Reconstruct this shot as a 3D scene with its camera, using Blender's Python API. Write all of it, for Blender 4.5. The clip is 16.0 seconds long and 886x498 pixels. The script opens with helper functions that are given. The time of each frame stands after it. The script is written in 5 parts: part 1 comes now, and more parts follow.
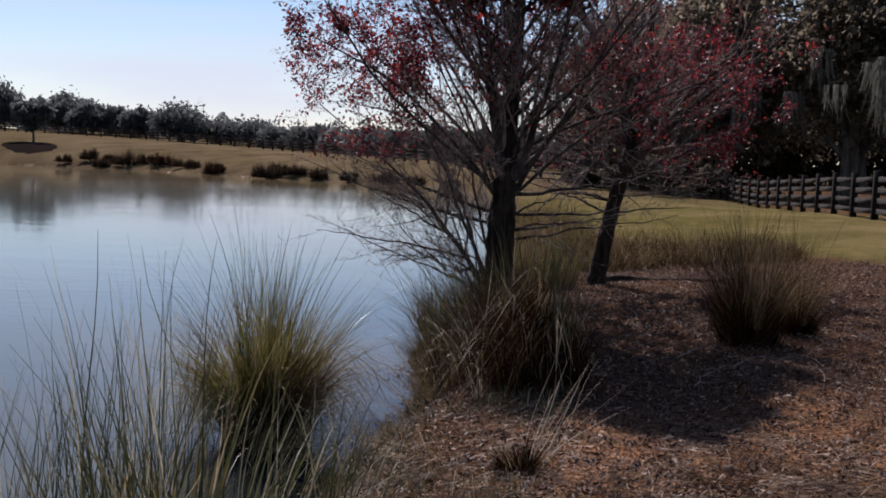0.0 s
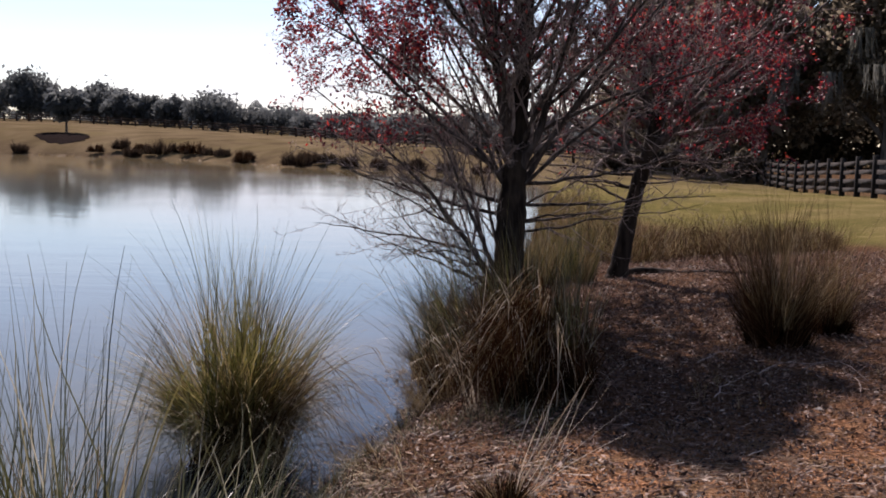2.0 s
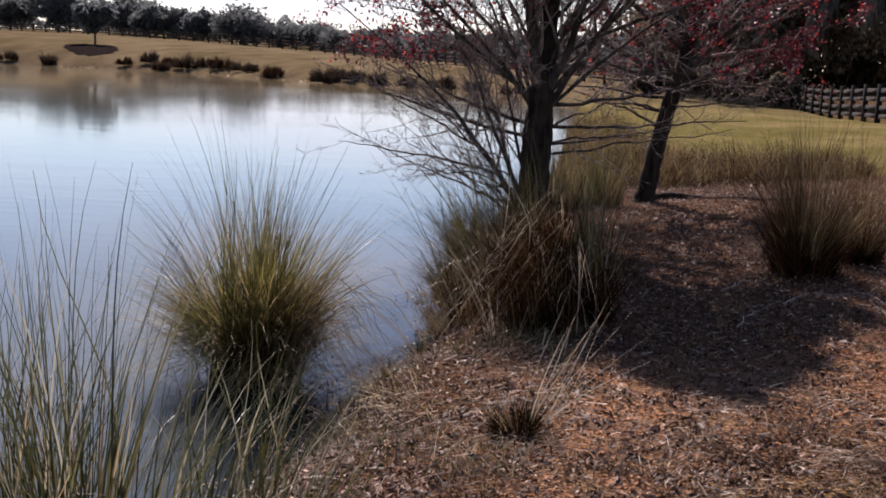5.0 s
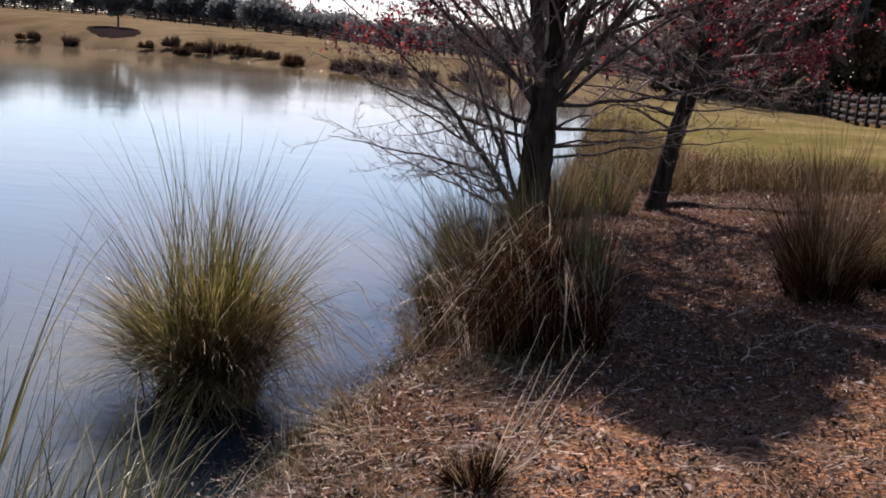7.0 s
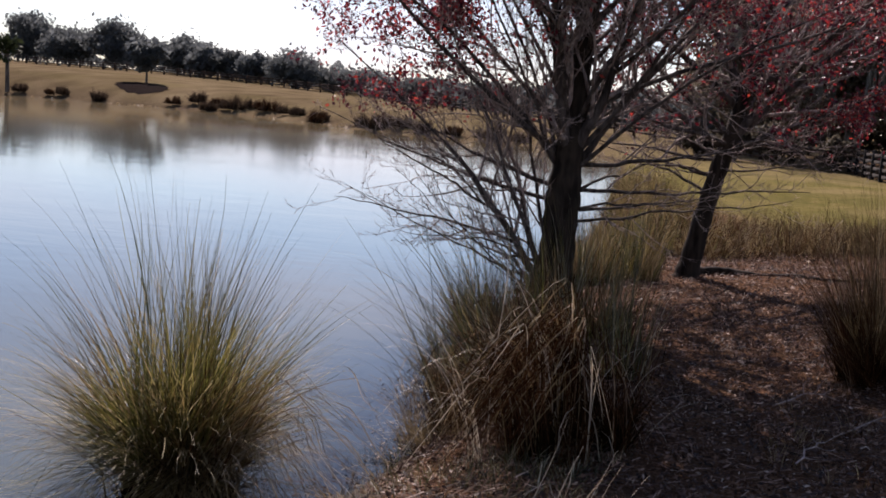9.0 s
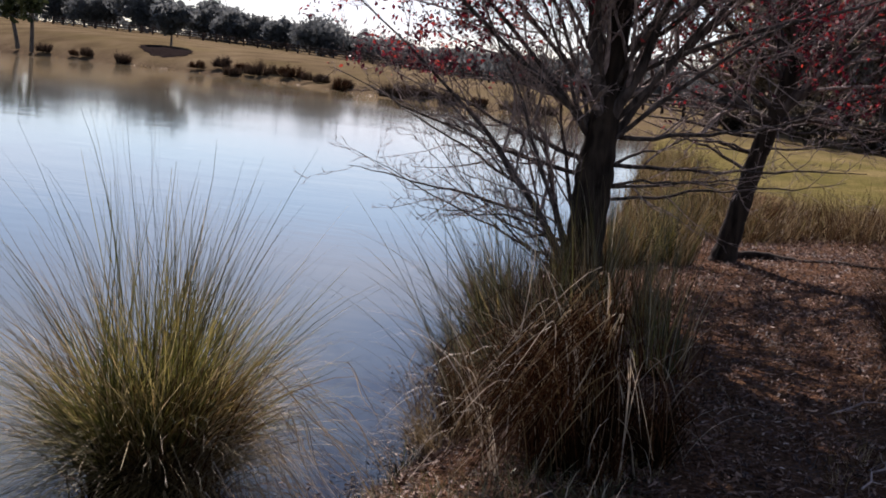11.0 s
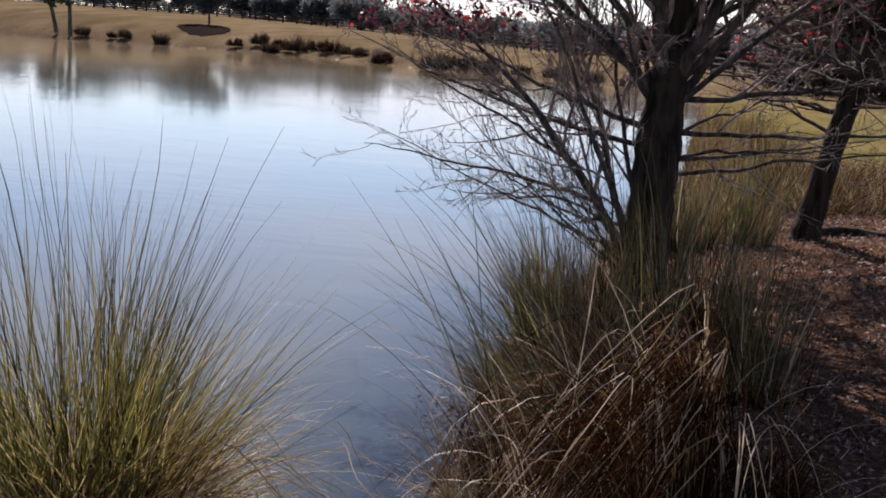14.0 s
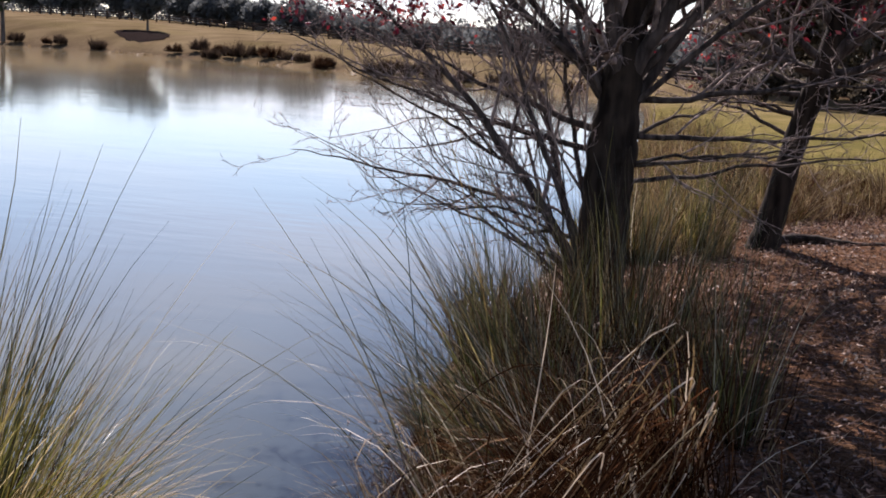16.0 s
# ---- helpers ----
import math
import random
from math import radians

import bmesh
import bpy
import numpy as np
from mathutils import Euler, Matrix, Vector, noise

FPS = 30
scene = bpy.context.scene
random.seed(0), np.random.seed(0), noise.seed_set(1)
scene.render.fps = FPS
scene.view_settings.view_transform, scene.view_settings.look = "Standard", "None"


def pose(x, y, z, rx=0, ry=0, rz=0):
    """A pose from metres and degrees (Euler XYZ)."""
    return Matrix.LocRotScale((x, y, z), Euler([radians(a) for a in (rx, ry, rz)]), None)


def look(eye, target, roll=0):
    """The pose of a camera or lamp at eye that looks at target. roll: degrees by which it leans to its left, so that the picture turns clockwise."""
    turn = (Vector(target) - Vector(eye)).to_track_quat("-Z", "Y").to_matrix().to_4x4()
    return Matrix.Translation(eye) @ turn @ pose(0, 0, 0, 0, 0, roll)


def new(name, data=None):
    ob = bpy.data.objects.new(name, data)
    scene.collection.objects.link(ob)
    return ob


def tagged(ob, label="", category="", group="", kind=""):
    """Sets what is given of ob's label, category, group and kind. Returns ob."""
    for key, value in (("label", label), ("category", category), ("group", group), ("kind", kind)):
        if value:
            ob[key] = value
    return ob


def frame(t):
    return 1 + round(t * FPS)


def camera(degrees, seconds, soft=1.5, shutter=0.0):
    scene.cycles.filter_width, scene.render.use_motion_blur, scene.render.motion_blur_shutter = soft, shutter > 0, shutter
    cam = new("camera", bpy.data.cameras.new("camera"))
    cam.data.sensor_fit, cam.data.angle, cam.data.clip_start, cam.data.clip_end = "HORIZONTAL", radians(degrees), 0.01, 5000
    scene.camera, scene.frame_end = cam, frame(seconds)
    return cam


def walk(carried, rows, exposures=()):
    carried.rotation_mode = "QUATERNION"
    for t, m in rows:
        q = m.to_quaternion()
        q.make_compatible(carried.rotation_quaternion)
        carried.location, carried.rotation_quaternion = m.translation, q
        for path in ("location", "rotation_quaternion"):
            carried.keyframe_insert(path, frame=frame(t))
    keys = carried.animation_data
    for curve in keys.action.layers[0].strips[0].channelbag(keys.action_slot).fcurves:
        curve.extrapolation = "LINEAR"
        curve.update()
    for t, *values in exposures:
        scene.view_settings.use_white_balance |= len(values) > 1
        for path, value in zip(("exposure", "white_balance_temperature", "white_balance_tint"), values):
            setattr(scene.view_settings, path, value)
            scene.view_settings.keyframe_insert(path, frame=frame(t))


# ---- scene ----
cam = camera(44.2, 16.0, 1.8)
PATH = [
    (0, (1.443, -1.146, 1.832), (1.295, 0.841, 1.658), 2.0),
    (0.5, (1.438, -0.969, 1.824), (1.316, 1.015, 1.607), 1.1),
    (1, (1.619, -0.667, 1.826), (1.482, 1.317, 1.613), 2.3),
    (1.5, (1.741, -0.428, 1.843), (1.603, 1.554, 1.615), 3.5),
    (2, (1.715, -0.257, 1.85), (1.502, 1.721, 1.649), 1.4),
    (2.5, (1.75, -0.134, 1.856), (1.391, 1.824, 1.658), -0.3),
    (3, (1.768, -0.134, 1.859), (1.373, 1.819, 1.682), 0.2),
    (3.5, (1.771, -0.166, 1.84), (1.407, 1.78, 1.555), 1.3),
    (4, (1.766, -0.128, 1.837), (1.435, 1.817, 1.511), 2.2),
    (4.5, (1.737, -0.129, 1.853), (1.441, 1.817, 1.502), 2.4),
    (4.7, (1.734, -0.154, 1.851), (1.471, 1.798, 1.504), 2.0),
    (6.8, (1.922, 0.625, 1.884), (1.637, 2.571, 1.52), 4.3),
    (7, (1.922, 0.684, 1.867), (1.633, 2.629, 1.505), 4.2),
    (7.5, (1.96, 0.989, 1.848), (1.669, 2.95, 1.587), 4.8),
    (8, (2.009, 1.191, 1.862), (1.67, 3.147, 1.619), 3.9),
    (8.5, (1.919, 1.441, 1.849), (1.606, 3.402, 1.609), 4.9),
    (9, (1.88, 1.596, 1.853), (1.535, 3.548, 1.588), 4.4),
    (9.2, (1.904, 1.66, 1.848), (1.573, 3.61, 1.553), 4.1),
    (11.3, (1.749, 2.583, 1.783), (1.368, 4.52, 1.462), 5.9),
    (11.5, (1.752, 2.723, 1.783), (1.376, 4.661, 1.459), 5.7),
    (12, (1.733, 3.085, 1.77), (1.32, 5.006, 1.396), 6.1),
    (12.5, (1.644, 3.257, 1.741), (1.262, 5.184, 1.362), 4.4),
    (13, (1.626, 3.499, 1.713), (1.239, 5.422, 1.328), 4.2),
    (13.5, (1.639, 3.781, 1.708), (1.2, 5.696, 1.332), 4.5),
    (14, (1.535, 3.901, 1.688), (1.079, 5.811, 1.311), 3.8),
    (14.5, (1.478, 3.996, 1.658), (1.078, 5.913, 1.251), 3.4),
    (15, (1.501, 4.305, 1.647), (1.111, 6.225, 1.246), 3.9),
    (15.5, (1.509, 4.492, 1.644), (1.117, 6.412, 1.242), 4.1),
    (16, (1.432, 4.639, 1.621), (1.071, 6.573, 1.261), 3.7),
]
WHITE, WHITE_EARLY, WHITE_LATE = (6400, 25), (6100, 21.5), (6350, 24)
EXPOSURES = [(t, stops, *(WHITE_LATE if t > 10 else WHITE if t > 3.6 or 0.3 < t < 2.2 else WHITE_EARLY)) for t, stops in ((0, 0.52), (0.5, 0.63), (1.0, 0.85), (1.5, 0.98), (2.0, 1.0), (2.5, 0.75), (3.0, 0.52), (3.5, 0.58), (4.0, 0.78), (4.6, 1.02),
                                                 (7.0, 1.28), (7.5, 1.30), (8.0, 1.22), (9.0, 1.08), (11.5, 1.12), (12.5, 1.27), (14.5, 1.22), (15.0, 1.25), (15.5, 1.28), (16.0, 1.48))]
walk(cam, [(t, look(eye, target, roll)) for t, eye, target, roll in PATH], EXPOSURES)

# ---- light ----
SUN_BEARING, SUN_HEIGHT = -23.0, 45.0
world = bpy.data.worlds.new("sky")
scene.world = world
world.use_nodes = True
wn = world.node_tree
sky = wn.nodes.new("ShaderNodeTexSky")
sky.sky_type, sky.sun_disc = "NISHITA", False
sky.sun_elevation, sky.sun_rotation = radians(SUN_HEIGHT), radians(SUN_BEARING)
sky.air_density, sky.dust_density, sky.ozone_density = 1.0, 0.1, 2.2
wn.nodes["Background"].inputs["Strength"].default_value = 0.066
cloud_at = wn.nodes.new("ShaderNodeTexCoord")
cloud_map = wn.nodes.new("ShaderNodeMapping")
cloud_map.inputs["Scale"].default_value = (1.2, 1.2, 9.0)
cloud_map.inputs["Rotation"].default_value = (radians(5), radians(4), 0)
cloud = wn.nodes.new("ShaderNodeTexNoise")
cloud.inputs["Scale"].default_value, cloud.inputs["Detail"].default_value = 1.6, 5.0
veil = wn.nodes.new("ShaderNodeMapRange")
veil.inputs["From Min"].default_value, veil.inputs["From Max"].default_value, veil.inputs["To Max"].default_value = 0.42, 0.75, 0.75
thin = wn.nodes.new("ShaderNodeMix")
thin.data_type = "RGBA"
thin.inputs[7].default_value = (7.5, 7.9, 8.5, 1)
wn.links.new(cloud_at.outputs["Generated"], cloud_map.inputs["Vector"])
wn.links.new(cloud_map.outputs["Vector"], cloud.inputs["Vector"])
wn.links.new(cloud.outputs["Fac"], veil.inputs["Value"])
height = wn.nodes.new("ShaderNodeSeparateXYZ")
wn.links.new(cloud_at.outputs["Generated"], height.inputs[0])
clearing = wn.nodes.new("ShaderNodeMapRange")
clearing.inputs["From Min"].default_value, clearing.inputs["From Max"].default_value = 0.28, 0.62
clearing.inputs["To Min"].default_value, clearing.inputs["To Max"].default_value = 1.0, 0.25
wn.links.new(height.outputs["Z"], clearing.inputs["Value"])
cover = wn.nodes.new("ShaderNodeMath")
cover.operation = "MULTIPLY"
wn.links.new(veil.outputs["Result"], cover.inputs[0])
wn.links.new(clearing.outputs["Result"], cover.inputs[1])
wn.links.new(cover.outputs[0], thin.inputs[0])
wn.links.new(sky.outputs[0], thin.inputs[6])
wn.links.new(thin.outputs[2], wn.nodes["Background"].inputs["Color"])
sun_way = Vector((math.sin(radians(SUN_BEARING)) * math.cos(radians(SUN_HEIGHT)),
                  math.cos(radians(SUN_BEARING)) * math.cos(radians(SUN_HEIGHT)), math.sin(radians(SUN_HEIGHT))))
sun = new("sun", bpy.data.lights.new("sun", "SUN"))
sun.data.energy, sun.data.angle, sun.data.color = 5.0, radians(0.53), (1.0, 0.93, 0.83)
sun.matrix_world = look(sun_way * 60, (0, 0, 0))

# ---- materials ----


def material(name):
    m = bpy.data.materials.new(name)
    m.use_nodes = True
    nt = m.node_tree
    return m, nt, nt.nodes["Principled BSDF"]


def node(nt, kind, links=None, **values):
    n = nt.nodes.new(kind)
    for key, value in values.items():
        n.inputs[key.replace("_", " ")].default_value = value
    for key, socket in (links or {}).items():
        nt.links.new(socket, n.inputs[key])
    return n


def ramp(nt, fac, stops):
    r = nt.nodes.new("ShaderNodeValToRGB")
    els = r.color_ramp.elements
    while len(els) < len(stops):
        els.new(0.5)
    for e, (p, c) in zip(els, stops):
        e.position, e.color = p, (*c, 1)
    nt.links.new(fac, r.inputs["Fac"])
    return r.outputs["Color"]


def mixed(nt, fac, a, b):
    m = nt.nodes.new("ShaderNodeMix")
    m.data_type = "RGBA"
    for socket, v in ((m.inputs[0], fac), (m.inputs[6], a), (m.inputs[7], b)):
        if isinstance(v, (int, float)):
            socket.default_value = v
        elif isinstance(v, tuple):
            socket.default_value = (*v, 1)
        else:
            nt.links.new(v, socket)
    return m.outputs[2]


def noise_at(nt, scale, detail=4.0, coords=None, stretch=None):
    if coords is None:
        coords = nt.nodes.new("ShaderNodeTexCoord").outputs["Object"]
    if stretch:
        mp = nt.nodes.new("ShaderNodeMapping")
        mp.inputs["Scale"].default_value = stretch
        nt.links.new(coords, mp.inputs["Vector"])
        coords = mp.outputs["Vector"]
    n = node(nt, "ShaderNodeTexNoise", {"Vector": coords}, Scale=scale, Detail=detail)
    return n.outputs["Fac"]


def bump(nt, height, strength, distance, shader):
    b = node(nt, "ShaderNodeBump", {"Height": height}, Strength=strength, Distance=distance)
    nt.links.new(b.outputs["Normal"], shader.inputs["Normal"])


def leafy(name, stops, see_through=0.35, rough=0.55, gloss=0.4, other=None, patch_size=1.7):
    """Thin leaf or blade: varies from piece to piece, and lets light through."""
    m, nt, p = material(name)
    g = nt.nodes.new("ShaderNodeNewGeometry")
    col = ramp(nt, g.outputs["Random Per Island"], stops)
    if other:
        far = ramp(nt, noise_at(nt, patch_size, 1.5), [(0.44, (0, 0, 0)), (0.58, (1, 1, 1))])
        col = mixed(nt, far, col, ramp(nt, g.outputs["Random Per Island"], other))
    patch = noise_at(nt, 3.0, 2.0)
    col = mixed(nt, patch, col, mixed(nt, 0.55, col, (0.0, 0.0, 0.0)))
    nt.links.new(col, p.inputs["Base Color"])
    p.inputs["Roughness"].default_value = rough
    p.inputs["Specular IOR Level"].default_value = gloss
    tr = node(nt, "ShaderNodeBsdfTranslucent", {"Color": col})
    mx = node(nt, "ShaderNodeMixShader", {1: p.outputs[0], 2: tr.outputs[0]})
    mx.inputs[0].default_value = see_through
    nt.links.new(mx.outputs[0], nt.nodes["Material Output"].inputs["Surface"])
    return m


def bark_material(name, dark, light, scale=14.0):
    m, nt, p = material(name)
    ridges = noise_at(nt, scale, 6.0, stretch=(1, 1, 0.22))
    lichen = noise_at(nt, 3.0, 3.0)
    col = ramp(nt, ridges, [(0.35, dark), (0.65, light)])
    col = mixed(nt, ramp(nt, lichen, [(0.58, (0, 0, 0)), (0.7, (0.5, 0.5, 0.5))]), col, tuple(min(1, c * 1.35 + 0.004) for c in light))
    nt.links.new(col, p.inputs["Base Color"])
    p.inputs["Roughness"].default_value = 0.9
    p.inputs["Specular IOR Level"].default_value = 0.1
    bump(nt, ridges, 0.8, 0.02, p)
    return m


POND_BLADE = leafy("pond_blade", [(0.0, (0.018, 0.022, 0.012)), (0.45, (0.062, 0.07, 0.032)), (0.78, (0.18, 0.165, 0.08)), (1.0, (0.6, 0.54, 0.4))], 0.3, 0.4, 0.3,
                   [(0.0, (0.02, 0.02, 0.007)), (0.5, (0.075, 0.075, 0.022)), (0.87, (0.2, 0.165, 0.065)), (1.0, (0.66, 0.58, 0.42))], 2.4)
GREEN_BLADE = leafy("green_blade", [(0.0, (0.036, 0.042, 0.012)), (0.5, (0.165, 0.16, 0.035)), (0.88, (0.34, 0.27, 0.095)), (1.0, (0.6, 0.48, 0.25))], 0.42, 0.5, 0.18,
                    [(0.0, (0.045, 0.028, 0.009)), (0.5, (0.15, 0.098, 0.03)), (0.88, (0.3, 0.2, 0.075)), (1.0, (0.55, 0.42, 0.24))])
TAN_BLADE = leafy("dry_blade", [(0.0, (0.12, 0.075, 0.032)), (0.6, (0.29, 0.20, 0.095)), (1.0, (0.52, 0.40, 0.23))], 0.3, 0.55, 0.15)
BROWN_BLADE = leafy("brown_blade", [(0.0, (0.014, 0.006, 0.003)), (0.5, (0.055, 0.023, 0.010)), (0.92, (0.11, 0.05, 0.023)), (1.0, (0.36, 0.24, 0.145))], 0.1, 0.8, 0.0)
GOLD_BLADE = leafy("golden_blade", [(0.0, (0.036, 0.022, 0.010)), (0.5, (0.12, 0.082, 0.038)), (0.85, (0.22, 0.15, 0.075)), (1.0, (0.48, 0.38, 0.24))], 0.4, 0.7, 0.05)
# Dead thatch coloured near black so that it carries the shade inside the clumps.
SHADED_THATCH = leafy("shaded_thatch", [(0.0, (0.0096, 0.0056, 0.0032)), (1.0, (0.0400, 0.0224, 0.0104))], 0.1, 0.8, 0.0)
BANK_BLADE = leafy("far_bank_blade", [(0.0, (0.03, 0.02, 0.016)), (0.7, (0.075, 0.05, 0.036)), (1.0, (0.14, 0.10, 0.06))], 0.2, 0.8, 0.0)
RED_LEAF = leafy("red_leaf", [(0.0, (0.035, 0.007, 0.014)), (0.55, (0.13, 0.014, 0.026)), (0.82, (0.33, 0.03, 0.036)), (1.0, (0.68, 0.085, 0.05))], 0.45, 0.5, 0.25)
LITTER_LEAF = leafy("fallen_leaf", [(0.0, (0.014, 0.008, 0.006)), (0.45, (0.09, 0.049, 0.034)), (0.82, (0.25, 0.145, 0.1)), (0.96, (0.38, 0.25, 0.18)), (1.0, (0.6, 0.47, 0.37))], 0.12, 0.6, 0.2)
STRAW = leafy("cut_straw", [(0.0, (0.036, 0.017, 0.009)), (0.4, (0.14, 0.075, 0.038)), (0.85, (0.33, 0.21, 0.12)), (1.0, (0.66, 0.50, 0.38))], 0.2, 0.6, 0.25)
# Far leaves are paler and bluer than foliage: distance haze mixed into their colour.
HAZED_LEAF = leafy("hazed_oak_leaf", [(0.0, (0.12, 0.132, 0.135)), (1.0, (0.16, 0.17, 0.165))], 0.6, 0.9, 0.0)
HAZED_GREY_LEAF = leafy("hazed_grey_green_leaf", [(0.0, (0.10, 0.106, 0.105)), (1.0, (0.138, 0.144, 0.138))], 0.5, 0.9, 0.0)
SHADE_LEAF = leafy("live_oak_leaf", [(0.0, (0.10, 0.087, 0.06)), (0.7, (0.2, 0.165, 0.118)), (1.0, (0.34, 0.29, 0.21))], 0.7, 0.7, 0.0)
# Live oak leaf colours times 0.4, with the shade under the oaks put in.
SHADED_THICKET_LEAF = leafy("shaded_thicket_leaf", [(0.0, (0.0400, 0.0348, 0.0240)), (0.7, (0.0800, 0.0660, 0.0472)), (1.0, (0.1360, 0.1160, 0.0840))], 0.6, 0.6, 0.1)
MOSS_HAIR = leafy("spanish_moss_hair", [(0.0, (0.12, 0.12, 0.10)), (1.0, (0.25, 0.245, 0.21))], 0.4, 0.8, 0.1)
PALM_LEAF = leafy("palm_leaf", [(0.0, (0.025, 0.035, 0.014)), (1.0, (0.06, 0.07, 0.03))], 0.2, 0.7, 0.05)
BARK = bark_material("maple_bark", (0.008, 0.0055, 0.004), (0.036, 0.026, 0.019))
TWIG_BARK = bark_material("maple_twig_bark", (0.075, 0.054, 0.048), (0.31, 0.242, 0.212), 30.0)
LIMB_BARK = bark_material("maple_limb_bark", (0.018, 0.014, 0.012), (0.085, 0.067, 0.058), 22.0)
FAR_BARK = bark_material("oak_bark", (0.04, 0.035, 0.03), (0.11, 0.095, 0.08), 5.0)


def fence_material():
    m, nt, p = material("black_fence_paint")
    grain = noise_at(nt, 9.0, 5.0, stretch=(0.3, 0.3, 2.0))
    nt.links.new(ramp(nt, grain, [(0.3, (0.006, 0.006, 0.006)), (0.75, (0.018, 0.016, 0.015))]), p.inputs["Base Color"])
    p.inputs["Roughness"].default_value = 0.9
    p.inputs["Specular IOR Level"].default_value = 0.05
    bump(nt, grain, 0.4, 0.01, p)
    return m


FENCE_PAINT = fence_material()


def rail_material(name, dark, light):
    m, nt, p = material(name)
    grain = noise_at(nt, 6.0, 5.0, stretch=(0.4, 0.4, 2.0))
    nt.links.new(ramp(nt, grain, [(0.3, dark), (0.75, light)]), p.inputs["Base Color"])
    p.inputs["Roughness"].default_value = 0.9
    p.inputs["Specular IOR Level"].default_value = 0.1
    return m


RAIL_WOOD = rail_material("brown_rail_wood", (0.02, 0.014, 0.011), (0.05, 0.034, 0.026))
BOARD_WOOD = rail_material("weathered_board_wood", (0.016, 0.013, 0.011), (0.04, 0.034, 0.03))


def ground_material():
    m, nt, p = material("ground_cover")
    co = nt.nodes.new("ShaderNodeTexCoord").outputs["Object"]
    bed_and_shade = nt.nodes.new("ShaderNodeAttribute")
    bed_and_shade.attribute_name = "bed_and_shade"
    hill = nt.nodes.new("ShaderNodeAttribute")
    hill.attribute_name = "hill"
    mud = nt.nodes.new("ShaderNodeAttribute")
    mud.attribute_name = "mud"
    fine, mid, wide = noise_at(nt, 38.0, 6.0, co), noise_at(nt, 3.1, 4.0, co), noise_at(nt, 0.12, 4.0, co)
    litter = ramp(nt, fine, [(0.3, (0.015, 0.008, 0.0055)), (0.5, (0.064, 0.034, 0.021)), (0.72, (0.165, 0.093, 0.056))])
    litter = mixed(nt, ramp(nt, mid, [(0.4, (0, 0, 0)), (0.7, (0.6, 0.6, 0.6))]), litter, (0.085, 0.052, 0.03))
    cut = nt.nodes.new("ShaderNodeAttribute")
    cut.attribute_name = "cut"
    chaff = ramp(nt, fine, [(0.28, (0.0425, 0.0170, 0.0082)), (0.5, (0.1955, 0.0929, 0.0458)), (0.7, (0.4250, 0.2422, 0.1428))])
    chaff = mixed(nt, ramp(nt, mid, [(0.45, (0, 0, 0)), (0.65, (0.75, 0.75, 0.75))]), chaff, (0.115, 0.078, 0.044))
    litter = mixed(nt, cut.outputs["Fac"], litter, chaff)
    lawn = ramp(nt, mid, [(0.3, (0.076, 0.068, 0.018)), (0.55, (0.13, 0.106, 0.036)), (0.75, (0.185, 0.142, 0.06))])
    lawn = mixed(nt, ramp(nt, wide, [(0.42, (0, 0, 0)), (0.58, (0.75, 0.75, 0.75))]), lawn, (0.20, 0.15, 0.072))
    lawn = mixed(nt, ramp(nt, noise_at(nt, 0.9, 5.0, co, (1.0, 0.45, 1.0)), [(0.45, (0, 0, 0)), (0.6, (0.6, 0.6, 0.6))]), lawn, (0.085, 0.074, 0.026))
    lawn = mixed(nt, ramp(nt, fine, [(0.35, (0.6, 0.6, 0.6)), (0.6, (0, 0, 0))]), lawn, (0.06, 0.05, 0.02))
    dry = ramp(nt, noise_at(nt, 0.35, 6.0, co, (1.0, 0.3, 1.0)), [(0.3, (0.0615, 0.0447, 0.0254)), (0.5, (0.1025, 0.0758, 0.0433)), (0.7, (0.1476, 0.1119, 0.0678))])
    dry = mixed(nt, ramp(nt, wide, [(0.45, (0, 0, 0)), (0.7, (0.6, 0.6, 0.6))]), dry, (0.0978, 0.0765, 0.0357))
    turf = mixed(nt, hill.outputs["Fac"], lawn, dry)
    col = mixed(nt, bed_and_shade.outputs["Fac"], turf, litter)
    col = mixed(nt, mud.outputs["Fac"], col, ramp(nt, mid, [(0.3, (0.03, 0.022, 0.016)), (0.7, (0.09, 0.065, 0.045))]))
    nt.links.new(col, p.inputs["Base Color"])
    p.inputs["Roughness"].default_value = 1.0
    p.inputs["Specular IOR Level"].default_value = 0.0
    lumps = node(nt, "ShaderNodeMath", {0: fine, 1: noise_at(nt, 9.0, 3.0, co)})
    bump(nt, lumps.outputs[0], 0.9, 0.05, p)
    return m


